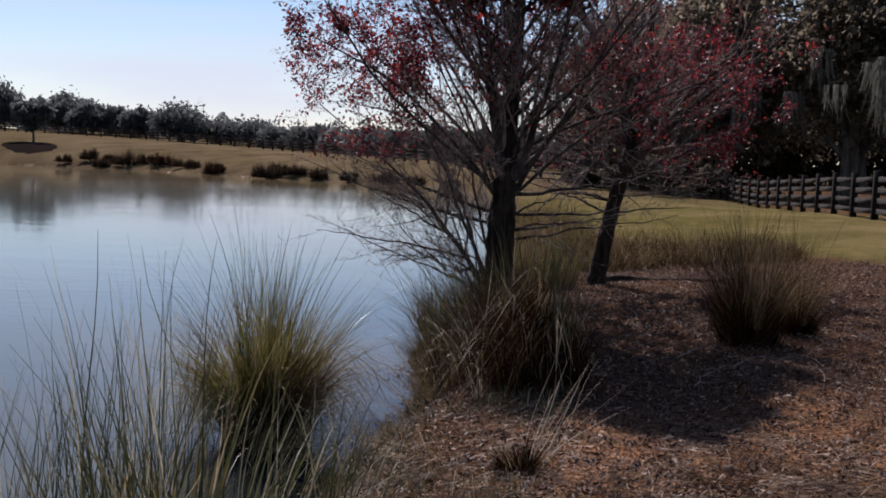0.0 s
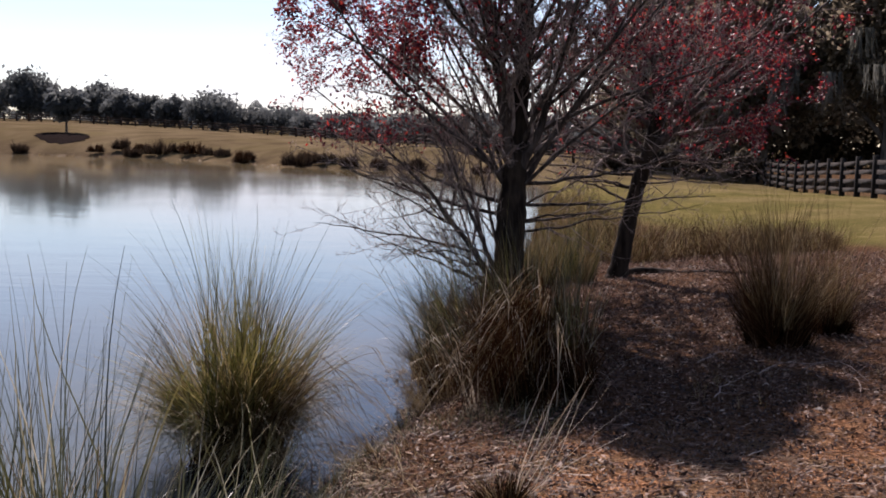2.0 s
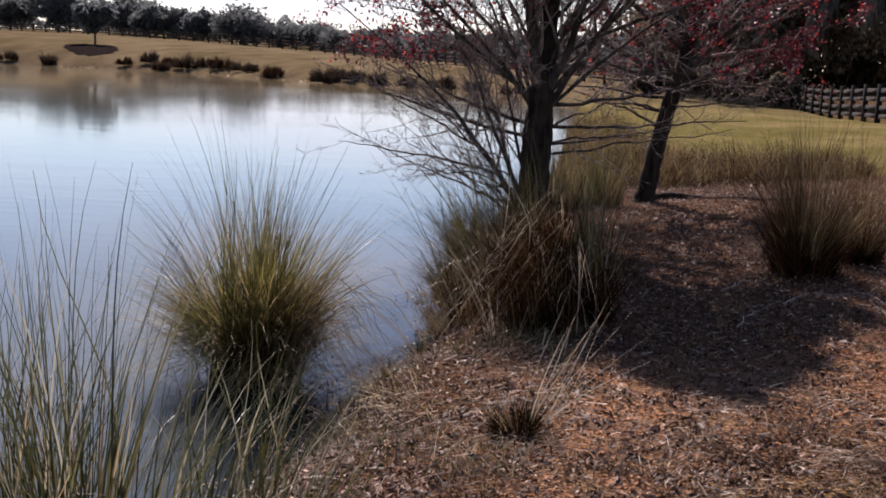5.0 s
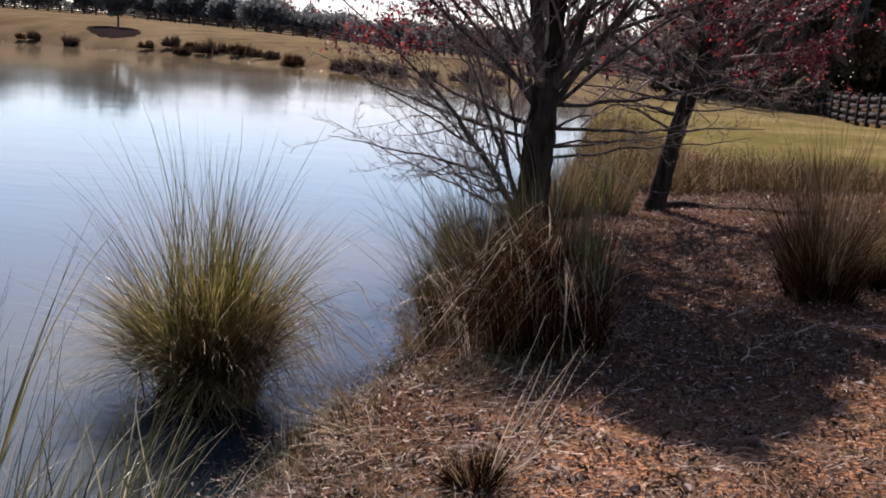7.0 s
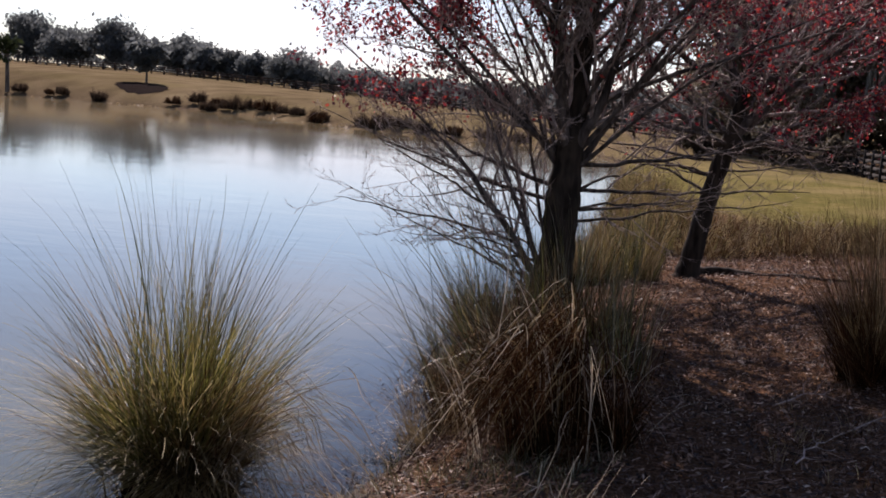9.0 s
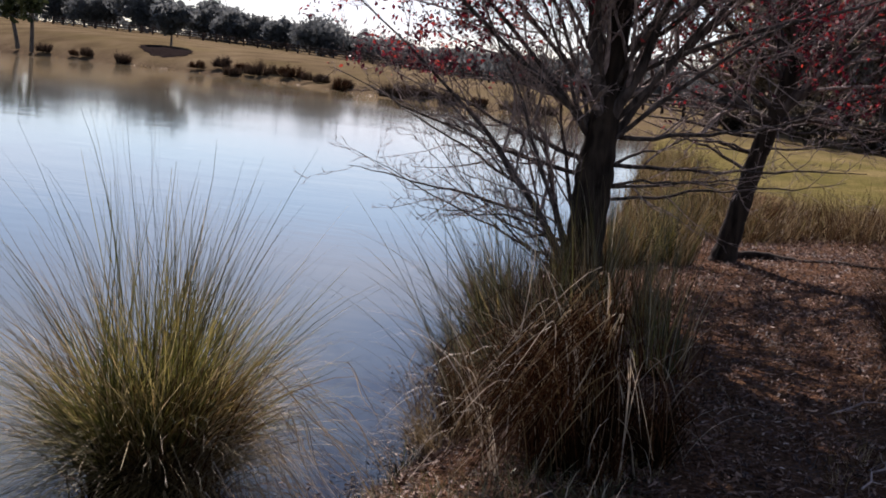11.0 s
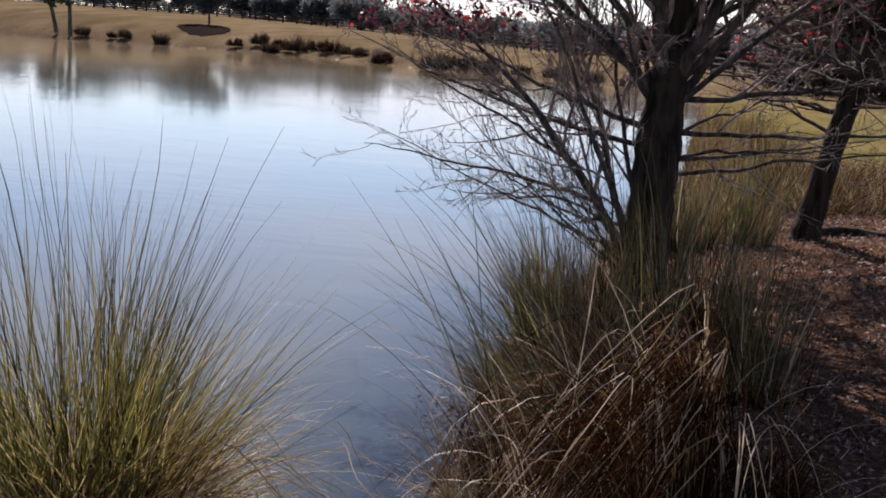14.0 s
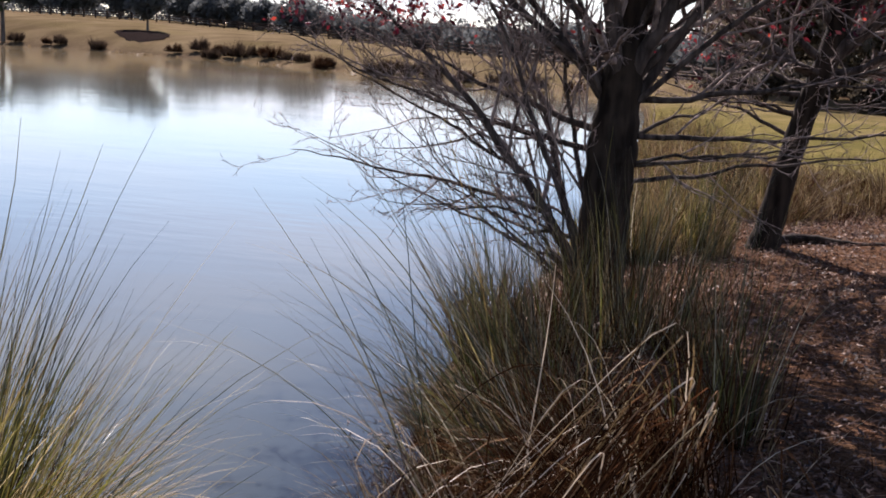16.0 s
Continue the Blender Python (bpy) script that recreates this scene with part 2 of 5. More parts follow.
def water_material():
    m, nt, p = material("pond_water")
    co = nt.nodes.new("ShaderNodeTexCoord").outputs["Object"]
    ripple = noise_at(nt, 2.2, 3.0, co, (0.5, 1.7, 1.0))
    swell = noise_at(nt, 0.5, 2.0, co, (1.0, 1.8, 1.0))
    breeze = ramp(nt, noise_at(nt, 0.05, 3.0, co, (0.6, 2.2, 1.0)), [(0.42, (0.12, 0.12, 0.12)), (0.62, (1, 1, 1))])
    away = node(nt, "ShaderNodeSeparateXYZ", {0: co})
    # The base colour turns brown with distance across the pond.
    far_brown = nt.nodes.new("ShaderNodeMapRange")
    far_brown.inputs["From Min"].default_value, far_brown.inputs["From Max"].default_value = 30.0, 62.0
    nt.links.new(away.outputs["Y"], far_brown.inputs["Value"])
    # Darker blue towards the near bank: reflected upper sky put into the base colour.
    sky_tint = nt.nodes.new("ShaderNodeMapRange")
    sky_tint.inputs["From Min"].default_value, sky_tint.inputs["From Max"].default_value = -1.3, 0.1
    nt.links.new(away.outputs["X"], sky_tint.inputs["Value"])
    near = mixed(nt, sky_tint.outputs["Result"], (0.046, 0.053, 0.046), (0.010, 0.016, 0.021))
    nt.links.new(mixed(nt, far_brown.outputs["Result"], near, (0.12, 0.092, 0.05)), p.inputs["Base Color"])
    p.inputs["Roughness"].default_value = 0.065
    p.inputs["IOR"].default_value = 1.333
    mul = node(nt, "ShaderNodeMath", {0: ripple, 1: breeze})
    mul.operation = "MULTIPLY"
    add = node(nt, "ShaderNodeMath", {0: mul.outputs[0], 1: swell})
    add.operation = "ADD"
    bump(nt, add.outputs[0], 0.085, 0.05, p)
    return m


# ---- mesh helpers ----


def mesh_from(name, verts, faces, mats, smooth=False, index=None):
    """verts (n, 3) and equal-sized faces (m, k) as arrays."""
    me = bpy.data.meshes.new(name)
    verts, faces = np.asarray(verts, np.float32), np.asarray(faces, np.int32)
    k = faces.shape[1]
    me.vertices.add(len(verts))
    me.vertices.foreach_set("co", verts.ravel())
    me.loops.add(faces.size)
    me.loops.foreach_set("vertex_index", faces.ravel())
    me.polygons.add(len(faces))
    me.polygons.foreach_set("loop_start", np.arange(len(faces), dtype=np.int32) * k)
    for mat in mats:
        me.materials.append(mat)
    if index is not None:
        me.polygons.foreach_set("material_index", np.asarray(index, np.int32))
    if smooth:
        me.polygons.foreach_set("use_smooth", np.ones(len(faces), bool))
    me.update(calc_edges=True)
    return me


def part(name, me, parent=None, label="", kind=""):
    ob = new(name, me)
    ob.parent = parent
    return tagged(ob, label, kind=kind)


def thing(name, place, label, category, group="", kind="", turn=0.0):
    ob = new(name)
    ob.empty_display_size = 0.1
    ob.matrix_world = pose(*place, 0, 0, turn)
    return tagged(ob, label, category, group, kind)


def blades(rng, n, base, height, tilt, droop, width, levels=6, turn=None, spread=None, short=0.45, least=0.0, tight=1.0):
    """Curved tapering strips that rise from a disc in tufts: vertices and quads. A small tight keeps each tuft together."""
    k = max(16, n // 80)
    ta, tr = rng.uniform(0, 2 * np.pi, k), base * np.sqrt(rng.uniform(0, 1, k))
    tl = np.maximum(least, tilt * rng.uniform(0.02, 1, k) ** 0.9 * (0.6 + 0.4 * tr / base))
    tw = ta + rng.normal(0, 0.5, k)
    ts = rng.uniform(0.38 + 0.34 * tight, 1.0, k)
    j = rng.integers(0, k, n)
    a = ta[j]
    r = np.abs(tr[j] + rng.normal(0, base * 0.16, n))
    lean = np.clip(np.abs(tl[j] + rng.normal(0, (0.05 + 0.16 * tilt) * tight, n)), 0, 1.5)
    way = tw[j] + rng.normal(0, 0.42 * tight, n)
    if turn is not None:
        way = turn + rng.normal(0, spread, n)
    length = height * ts[j] * rng.uniform(short, 1.0, n) * (1 - 0.22 * np.clip(lean, 0, 1))
    bend = droop * rng.uniform(0.2, 1.6, n) * (0.4 + lean)
    s = np.linspace(0, 1, levels)
    ang = lean[:, None] + bend[:, None] * s[None, :] ** 1.7
    step = length[:, None] / (levels - 1)
    out = np.concatenate([np.zeros((n, 1)), np.cumsum(np.sin(ang[:, :-1]) * step, 1)], 1)
    up = np.concatenate([np.zeros((n, 1)), np.cumsum(np.cos(ang[:, :-1]) * step, 1)], 1)
    sway = height * (rng.normal(0, 0.07, (n, 1)) * s[None, :] ** 2 + rng.normal(0, 0.02, (n, 1)) * np.sin(s[None, :] * 5))
    x = r[:, None] * np.cos(a)[:, None] + out * np.cos(way)[:, None] - sway * np.sin(way)[:, None]
    y = r[:, None] * np.sin(a)[:, None] + out * np.sin(way)[:, None] + sway * np.cos(way)[:, None]
    c = np.stack([x, y, np.maximum(up, -0.05)], -1)
    side = rng.uniform(0, np.pi, n)
    w = (width * rng.uniform(0.6, 1.4, n))[:, None] * (1 - 0.85 * s[None, :] ** 1.5) * 0.5
    d = np.stack([np.cos(side), np.sin(side), np.zeros(n)], -1)[:, None, :] * w[:, :, None]
    v = np.stack([c - d, c + d], 2).reshape(-1, 3)
    i = (np.arange(n)[:, None] * levels + np.arange(levels - 1)[None, :]) * 2
    f = np.stack([i, i + 1, i + 3, i + 2], -1).reshape(-1, 4)
    return v, f


def tubes(lines, sides):
    """Tubes along polylines [(points, radii)]: vertices and quads."""
    vs, fs, at = [], [], 0
    turn = np.linspace(0, 2 * np.pi, sides, endpoint=False)
    for pts, rad in lines:
        pts, rad = np.asarray(pts, float), np.asarray(rad, float)
        t = np.gradient(pts, axis=0)
        t /= np.linalg.norm(t, axis=1, keepdims=True) + 1e-9
        ref = np.array([0.31, 0.95, 0.05]) if abs(t[0][2]) > 0.5 else np.array([0.02, 0.05, 1.0])
        u = np.cross(t, ref)
        u /= np.linalg.norm(u, axis=1, keepdims=True) + 1e-9
        w = np.cross(t, u)
        ring = pts[:, None, :] + rad[:, None, None] * (np.cos(turn)[None, :, None] * u[:, None, :] + np.sin(turn)[None, :, None] * w[:, None, :])
        k = len(pts)
        vs.append(ring.reshape(-1, 3))
        i = at + np.arange(k - 1)[:, None] * sides + np.arange(sides)[None, :]
        j = at + np.arange(k - 1)[:, None] * sides + (np.arange(sides)[None, :] + 1) % sides
        fs.append(np.stack([i, j, j + sides, i + sides], -1).reshape(-1, 4))
        at += k * sides
    return np.concatenate(vs), np.concatenate(fs)


def cards(rng, centres, size, long=1.6, flat=0.0):
    """Small bent leaves, two triangles each as one quad, at the centres."""
    n = len(centres)
    u = rng.normal(0, 1, (n, 3))
    w = rng.normal(0, 1, (n, 3))
    if flat:
        u[:, 2] *= flat
        w[:, 2] *= flat
    u /= np.linalg.norm(u, axis=1, keepdims=True)
    w -= u * np.sum(u * w, 1, keepdims=True)
    w /= np.linalg.norm(w, axis=1, keepdims=True) + 1e-9
    nrm = np.cross(u, w)
    sz = size * rng.uniform(0.55, 1.35, (n, 1))
    bend = rng.uniform(-0.35, 0.35, (n, 1)) * sz
    v = np.stack([centres - u * sz * long * 0.5, centres - w * sz * 0.45 + nrm * bend,
                  centres + u * sz * long * 0.5, centres + w * sz * 0.45 + nrm * bend], 1)
    return v.reshape(-1, 3), np.arange(n * 4).reshape(-1, 4)


def smooth_line(points, per=5):
    """A rounded line through a few points."""
    p = [Vector(q) for q in points]
    p = [p[0] * 2 - p[1], *p, p[-1] * 2 - p[-2]]
    out = []
    for i in range(1, len(p) - 2):
        for s in range(per):
            t = s / per
            a, b, c, d = p[i - 1:i + 3]
            out.append(0.5 * (2 * b + (c - a) * t + (2 * a - 5 * b + 4 * c - d) * t * t + (3 * b - a - 3 * c + d) * t ** 3))
    out.append(p[-2])
    return np.array([tuple(q) for q in out])


# ---- ground and water ----
WATER = -0.5
SHORE = [(-125, 100), (-60, 93.5), (-54, 94), (-48, 95), (-36.5, 92.5), (-30.5, 90), (-23.3, 83.5), (-17, 78), (-12.1, 76.5), (-7.9, 75), (-3.9, 72.5), (-1, 65.5),
         (0.8, 56), (1.0, 46), (1.0, 35), (1.05, 24), (1.0, 18.6), (0.7, 16), (0.42, 14.2), (0.22, 12.2), (0.2, 10.9), (0.32, 10.3), (0.5, 9.7), (0.6, 9.0),
         (0.55, 8.4), (0.45, 7.8), (0.28, 7.1), (0.22, 6.5), (0.25, 5.5), (-0.1, 4.6), (-1.1, 3.7), (-3, 2.5), (-8, 1), (-20, -2), (-60, -14), (-125, -10)]
BED = [(0.6, 3.4), (1.8, 3.6), (3.4, 4.6), (5.2, 6.9), (7.2, 10.2), (9.6, 15.0), (8.2, 18.6), (6.2, 20.6), (4.2, 22.5), (2.6, 30.0), (0.8, 30.0), (-3, 15.0), (-3, 5.0)]


def inside_and_far(x, y, poly):
    """Whether points lie in a polygon, and how far they are from its rim."""
    shape = x.shape
    x, y = x.ravel(), y.ravel()
    inside, far = np.zeros(x.size, bool), np.full(x.size, 1e9)
    for (ax, ay), (bx, by) in zip(poly, poly[1:] + poly[:1]):
        dx, dy = bx - ax, by - ay
        t = np.clip(((x - ax) * dx + (y - ay) * dy) / (dx * dx + dy * dy), 0, 1)
        far = np.minimum(far, np.hypot(x - ax - t * dx, y - ay - t * dy))
        cross = (ay > y) != (by > y)
        inside ^= cross & (x < (bx - ax) * (y - ay) / ((by - ay) if by != ay else 1e-9) + ax)
    return inside.reshape(shape), far.reshape(shape)


def smoothstep(a, b, v):
    t = np.clip((v - a) / (b - a), 0, 1)
    return t * t * (3 - 2 * t)


def wobble(x, y):
    return (np.sin(x * 1.7 + 1.3 * np.sin(y * 0.9)) * 0.5 + np.sin(y * 2.3 + x * 0.8) * 0.3 + np.sin(x * 5.1 - y * 4.3) * 0.2)


def ground_z(x, y):
    x, y = np.asarray(x, float), np.asarray(y, float)
    wet, far = inside_and_far(x, y, SHORE)
    far = far + 0.10 * wobble(x * 1.7, y * 1.7) * smoothstep(0.0, 0.3, far) * (y < 30)
    near = WATER + 0.50 * (1 - np.exp(-far / 0.5)) + 0.0028 * np.minimum(far, 90)
    near = near + smoothstep(4, 12, x) * np.interp(y, [0, 25, 33, 50, 65, 80], [0.3, 0.45, 0.33, -0.17, -0.42, -0.4])
    near = near + 0.035 * wobble(x, y) * smoothstep(0.3, 1.2, far)
    rise = np.interp(x, [-87, -60, -39, -23, -12, 10], [3.4, 2.85, 2.1, 1.55, 1.4, 0.75])
    bank = WATER + rise * (1 - np.exp(-far / 6.5)) + 0.05 * (1 - np.exp(-far / 0.5)) + 0.02 * np.clip(far - 85, 0, 70)
    dry = near + (bank - near) * smoothstep(48, 80, y)
    deep = WATER - 0.9 * (1 - np.exp(-far / 1.6))
    return np.where(wet, deep, dry)


def z_at(x, y):
    return float(ground_z(np.array([x]), np.array([y]))[0])


def graded(lo, hi, step, far_lo, far_hi, growth=1.16):
    mid = list(np.arange(lo, hi, step))
    left, right, s = [lo], [mid[-1]], step
    while left[-1] > far_lo:
        s *= growth
        left.append(left[-1] - min(s, 60))
    s = step
    while right[-1] < far_hi:
        s *= growth
        right.append(right[-1] + min(s, 60))
    return np.array(left[:0:-1] + mid + right[1:])


def build_ground():
    gx, gy = graded(-3, 7, 0.09, -900, 900, 1.10), graded(3, 17, 0.10, -500, 1500, 1.07)
    xx, yy = np.meshgrid(gx, gy)
    zz = ground_z(xx, yy)
    nx, ny = len(gx), len(gy)
    v = np.stack([xx, yy, zz], -1).reshape(-1, 3)
    i = (np.arange(ny - 1)[:, None] * nx + np.arange(nx - 1)[None, :])
    f = np.stack([i, i + 1, i + nx + 1, i + nx], -1).reshape(-1, 4)
    me = mesh_from("ground", v, f, [ground_material()], smooth=True)
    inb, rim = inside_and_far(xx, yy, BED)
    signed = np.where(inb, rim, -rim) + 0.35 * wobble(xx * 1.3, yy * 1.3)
    wet, far = inside_and_far(xx, yy, SHORE)
    for key, value in (("cut", (1 - smoothstep(5.6, 7.2, yy + 0.9 * wobble(xx * 1.1, yy * 0.7) - 0.25 * (xx - 1))) * smoothstep(0.9, 1.9, xx + 0.2 * wobble(xx * 2, yy * 2))),
                       # The part beyond the fence is litter brown standing in for the oaks' shade.
                       ("bed_and_shade", np.maximum(smoothstep(-0.5, 0.7, signed), 0.8 * smoothstep(11.8, 13.2, xx + 0.3 * wobble(xx * 0.6, yy * 0.6)) * smoothstep(16, 26, yy) * (1 - smoothstep(90, 110, yy)))), ("hill", np.maximum(smoothstep(40, 70, yy), smoothstep(16, 40, xx) * 0.6)),
                       ("mud", np.maximum(np.where(wet, 1.0, 0.0), 1 - smoothstep(0.02, 0.35, far)))):
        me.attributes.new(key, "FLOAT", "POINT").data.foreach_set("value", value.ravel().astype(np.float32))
    ob = new("ground", me)
    tagged(ob, "gently sloping ground with dry tan grass and brown leaf litter", "ground", kind="structure")


def build_water():
    gx, gy = np.linspace(-124, 1.4, 60), np.linspace(-9, 99, 60)
    xx, yy = np.meshgrid(gx, gy)
    v = np.stack([xx, yy, np.full_like(xx, WATER)], -1).reshape(-1, 3)
    i = (np.arange(59)[:, None] * 60 + np.arange(59)[None, :])
    f = np.stack([i, i + 1, i + 61, i + 60], -1).reshape(-1, 4)
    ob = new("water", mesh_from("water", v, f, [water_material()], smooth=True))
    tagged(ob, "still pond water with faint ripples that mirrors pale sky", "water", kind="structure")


build_ground()
build_water()

# ---- grass clumps by the water ----


def grass_clump(name, x, y, label, seed, height, base, tilt, green=700, tan=400, brown=0, z=None, droop=0.55, width=0.005, stump=0.0, group="grass clumps", stalks=0, fresh=None, tight=1.0):
    fresh = fresh or GREEN_BLADE
    rng = np.random.default_rng(seed)
    z = z_at(x, y) if z is None else z
    root = thing(name, (x, y, z - 0.03), label, "ornamental grass", group)
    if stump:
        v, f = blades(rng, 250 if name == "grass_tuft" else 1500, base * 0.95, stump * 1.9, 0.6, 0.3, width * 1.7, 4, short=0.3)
        part("thatch", mesh_from("thatch", v, f, [SHADED_THATCH]), root, "dead thatch at the base, darkened for shade", "stuff")
    if green:
        v, f = blades(rng, green, base, height, tilt, droop, width, 8, tight=tight)
        v[:, 2] += stump * 0.6
        part("green_foliage", mesh_from("green_foliage", v, f, [fresh]), root, "olive green arching blades", "stuff")
    if tan:
        v, f = blades(rng, tan, base, height * 0.9, tilt * 1.3, droop * 1.7, width, 8, short=0.35, tight=tight)
        v[:, 2] += stump * 0.6
        part("dry_foliage", mesh_from("dry_foliage", v, f, [TAN_BLADE]), root, "straw coloured dry blades", "stuff")
    if brown:
        v, f = blades(rng, brown, base, height * 0.95, tilt * 1.1, droop, width, 7, tight=tight)
        part("dead_foliage", mesh_from("dead_foliage", v, f, [BROWN_BLADE]), root, "dark brown dead blades", "stuff")
    if stalks:
        v, f = blades(rng, stalks, base * 0.7, height * 1.25, tilt * 0.5, 0.55, width, 9, short=0.75, tight=tight)
        v[:, 2] += stump * 0.5
        part("tall_growth", mesh_from("tall_growth", v, f, [POND_BLADE if fresh is GREEN_BLADE else fresh]), root, "thin tall flowering stalks", "stuff")
    return root


grass_clump("cordgrass", -0.58, 7.3, "olive and straw cordgrass tussock standing in the pond edge", 3, 1.72, 0.25, 1.5, 2800, 620, 600, WATER, 0.75, 0.0068, 0.36, stalks=170, tight=0.75)
LEFT = "slender green cordgrass growing at the pond edge"
for k, (x, y, h) in enumerate([(-0.02, 3.5, 1.5), (-0.3, 3.71, 1.55), (-0.58, 3.89, 1.6), (-0.86, 4.2, 1.65), (-0.42, 4.25, 1.5), (-1.18, 4.0, 1.65)]):
    grass_clump("cordgrass", x, y, LEFT, 20 + k, h, 0.2, 0.46, 52, 14, 0, None, 0.35, 0.0092, 0.0, stalks=26, fresh=POND_BLADE, tight=0.55)
DARK = "large dark brown grass clump with drooping dead blades"
grass_clump("cordgrass", 1.6, 7.7, DARK, 31, 0.62, 0.3, 1.0, 0, 15, 600, None, 2.3, 0.005, 0.3, stalks=0, tight=0.5)
grass_clump("cordgrass", 1.38, 8.5, DARK, 38, 0.6, 0.3, 0.9, 8, 15, 400, None, 2.2, 0.005, 0.27, stalks=4, tight=0.5)
grass_clump("cordgrass", 1.14, 9.15, "brown and green grass clump arching over the water", 32, 1.1, 0.22, 0.95, 110, 110, 380, None, 0.8, 0.005, 0.2, stalks=60, fresh=POND_BLADE, tight=0.6)
grass_clump("cordgrass", 1.88, 9.6, "upright olive and brown grass before the maple trunk", 39, 1.15, 0.24, 0.42, 60, 30, 70, None, 0.35, 0.0055, 0.05, stalks=70, tight=0.7)
grass_clump("cordgrass", 0.62, 9.9, "greyish tan grass clump on the bank at the waterline", 33, 0.9, 0.24, 0.8, 80, 420, 160, None, 0.4, 0.005, 0.1)
grass_clump("cordgrass", 0.68, 10.8, "greyish tan grass clump below the maple trunk", 34, 1.1, 0.28, 0.65, 80, 420, 160, None, 0.4, 0.005, 0.1)
grass_clump("cordgrass", 1.12, 11.0, "thin upright olive grass before the maple trunk", 61, 1.15, 0.34, 0.4, 60, 80, 110, None, 0.3, 0.005, 0.05, stalks=24)
grass_clump("cordgrass", 1.5, 11.0, "thin upright dry grass beside the maple trunk", 35, 1.2, 0.40, 0.4, 60, 120, 220, None, 0.25, 0.005, 0.05, stalks=110)
grass_clump("cordgrass", 0.45, 11.9, "greyish tan grass clump behind the maple at the waterline", 62, 1.0, 0.22, 0.6, 80, 300, 200, None, 0.4, 0.005, 0.1)
grass_clump("cordgrass", 1.9, 14.5, "olive and golden grass clump on the shore between the maples", 63, 1.2, 0.3, 0.6, 320, 300, 80, None, 0.5, 0.006, 0.1, stalks=60, tight=0.6)
grass_clump("cordgrass", 1.35, 14.0, "golden dry grass clump on the shore between the maples", 64, 1.0, 0.25, 0.7, 120, 320, 120, None, 0.6, 0.006, 0.1, stalks=30, tight=0.6)
WISP = "wispy brown winter grass clump on the leaf litter"
grass_clump("cordgrass", 3.75, 10.0, WISP, 36, 1.7, 0.24, 0.95, 380, 160, 1150, None, 0.6, 0.0042, 0.34, stalks=170, fresh=GOLD_BLADE, tight=0.55)
grass_clump("cordgrass", 4.35, 10.7, "wispy brown winter grass clump beside the lawn", 37, 1.35, 0.18, 0.8, 180, 160, 520, None, 0.4, 0.004, 0.24, stalks=90, fresh=GOLD_BLADE, tight=0.55)


def grass_stand(name, label, seed, n, spot, height, tilt, droop, width, paint, levels=5):
    """A stand of grass: blades spread over a piece of ground, thicker in places."""
    rng = np.random.default_rng(seed)
    x, y = spot(rng, n)
    keep = rng.uniform(0, 1, n) < 0.45 + 0.55 * np.sin(x * 2.9 + 1.7 * np.sin(y * 1.3)) * np.sin(y * 2.1 + x)
    x, y = x[keep], y[keep]
    wet, _ = inside_and_far(x, y, SHORE)
    x, y = x[~wet], y[~wet]
    v, f = blades(rng, len(x), 0.04, height, tilt, droop, width, levels, short=0.35)
    tall = 0.68 + 0.32 * np.sin(x * 3.1 + 0.6) * np.sin(y * 2.4 + 0.5 * x)
    v[:, 2] *= np.repeat(tall, levels * 2)
    v += np.repeat(np.stack([x, y, ground_z(x, y) - 0.02], -1), levels * 2, axis=0)
    tagged(new(name, mesh_from(name, v, f, [paint])), label, "grass", kind="stuff")


def along_shore(rng, n):
    y = 14.6 + 21 * rng.uniform(0, 1, n) ** 1.6
    edge_x = np.interp(y, [14.2, 16, 18.6, 24, 40], [0.42, 0.7, 1.0, 1.05, 1.0])
    return edge_x + np.interp(y, [14.6, 16.5, 18, 24, 36], [0.9, 1.3, 1.9, 2.0, 1.2]) * rng.uniform(0.02, 1.0, n), y


def lawn_rim(rng, n):
    u = rng.uniform(0, 1, n)
    return 2.4 + 4.2 * u, 18.0 + 2.4 * u ** 0.6 + rng.normal(0, 0.95, n)


def low_bank(rng, n):
    y = rng.uniform(4.3, 8.2, n)
    return np.interp(y, [4.6, 5.5, 6.5, 7.8, 8.4], [0.0, 0.25, 0.22, 0.45, 0.55]) + 1.5 * rng.uniform(0, 1, n) ** 1.4, y


grass_stand("bank_grass", "short olive and tan grass on the low bank", 51, 15000, low_bank, 0.24, 1.25, 0.7, 0.0055, POND_BLADE, 4)
grass_stand("bank_grass", "short tan dead grass on the low bank", 52, 2600, low_bank, 0.22, 1.4, 0.8, 0.005, TAN_BLADE, 4)
grass_stand("golden_grass", "golden dry winter grass along the shore behind the maples", 45, 11000, along_shore, 1.25, 0.85, 0.9, 0.0075, GOLD_BLADE)
grass_stand("brown_grass", "reddish brown dead grass mixed into the shore grass", 46, 5000, along_shore, 1.15, 0.85, 0.9, 0.0075, BROWN_BLADE)
grass_stand("olive_grass", "olive green grass mixed into the shore grass", 47, 5000, along_shore, 1.2, 0.6, 0.6, 0.007, GREEN_BLADE)
grass_stand("golden_grass", "pale tan dead grass along the rim of the lawn", 48, 8000, lawn_rim, 1.05, 1.0, 0.8, 0.008, GOLD_BLADE)
grass_stand("brown_grass", "dark brown dead grass along the rim of the lawn", 49, 6000, lawn_rim, 0.95, 0.9, 0.6, 0.008, BROWN_BLADE)
edge = np.random.default_rng(65)
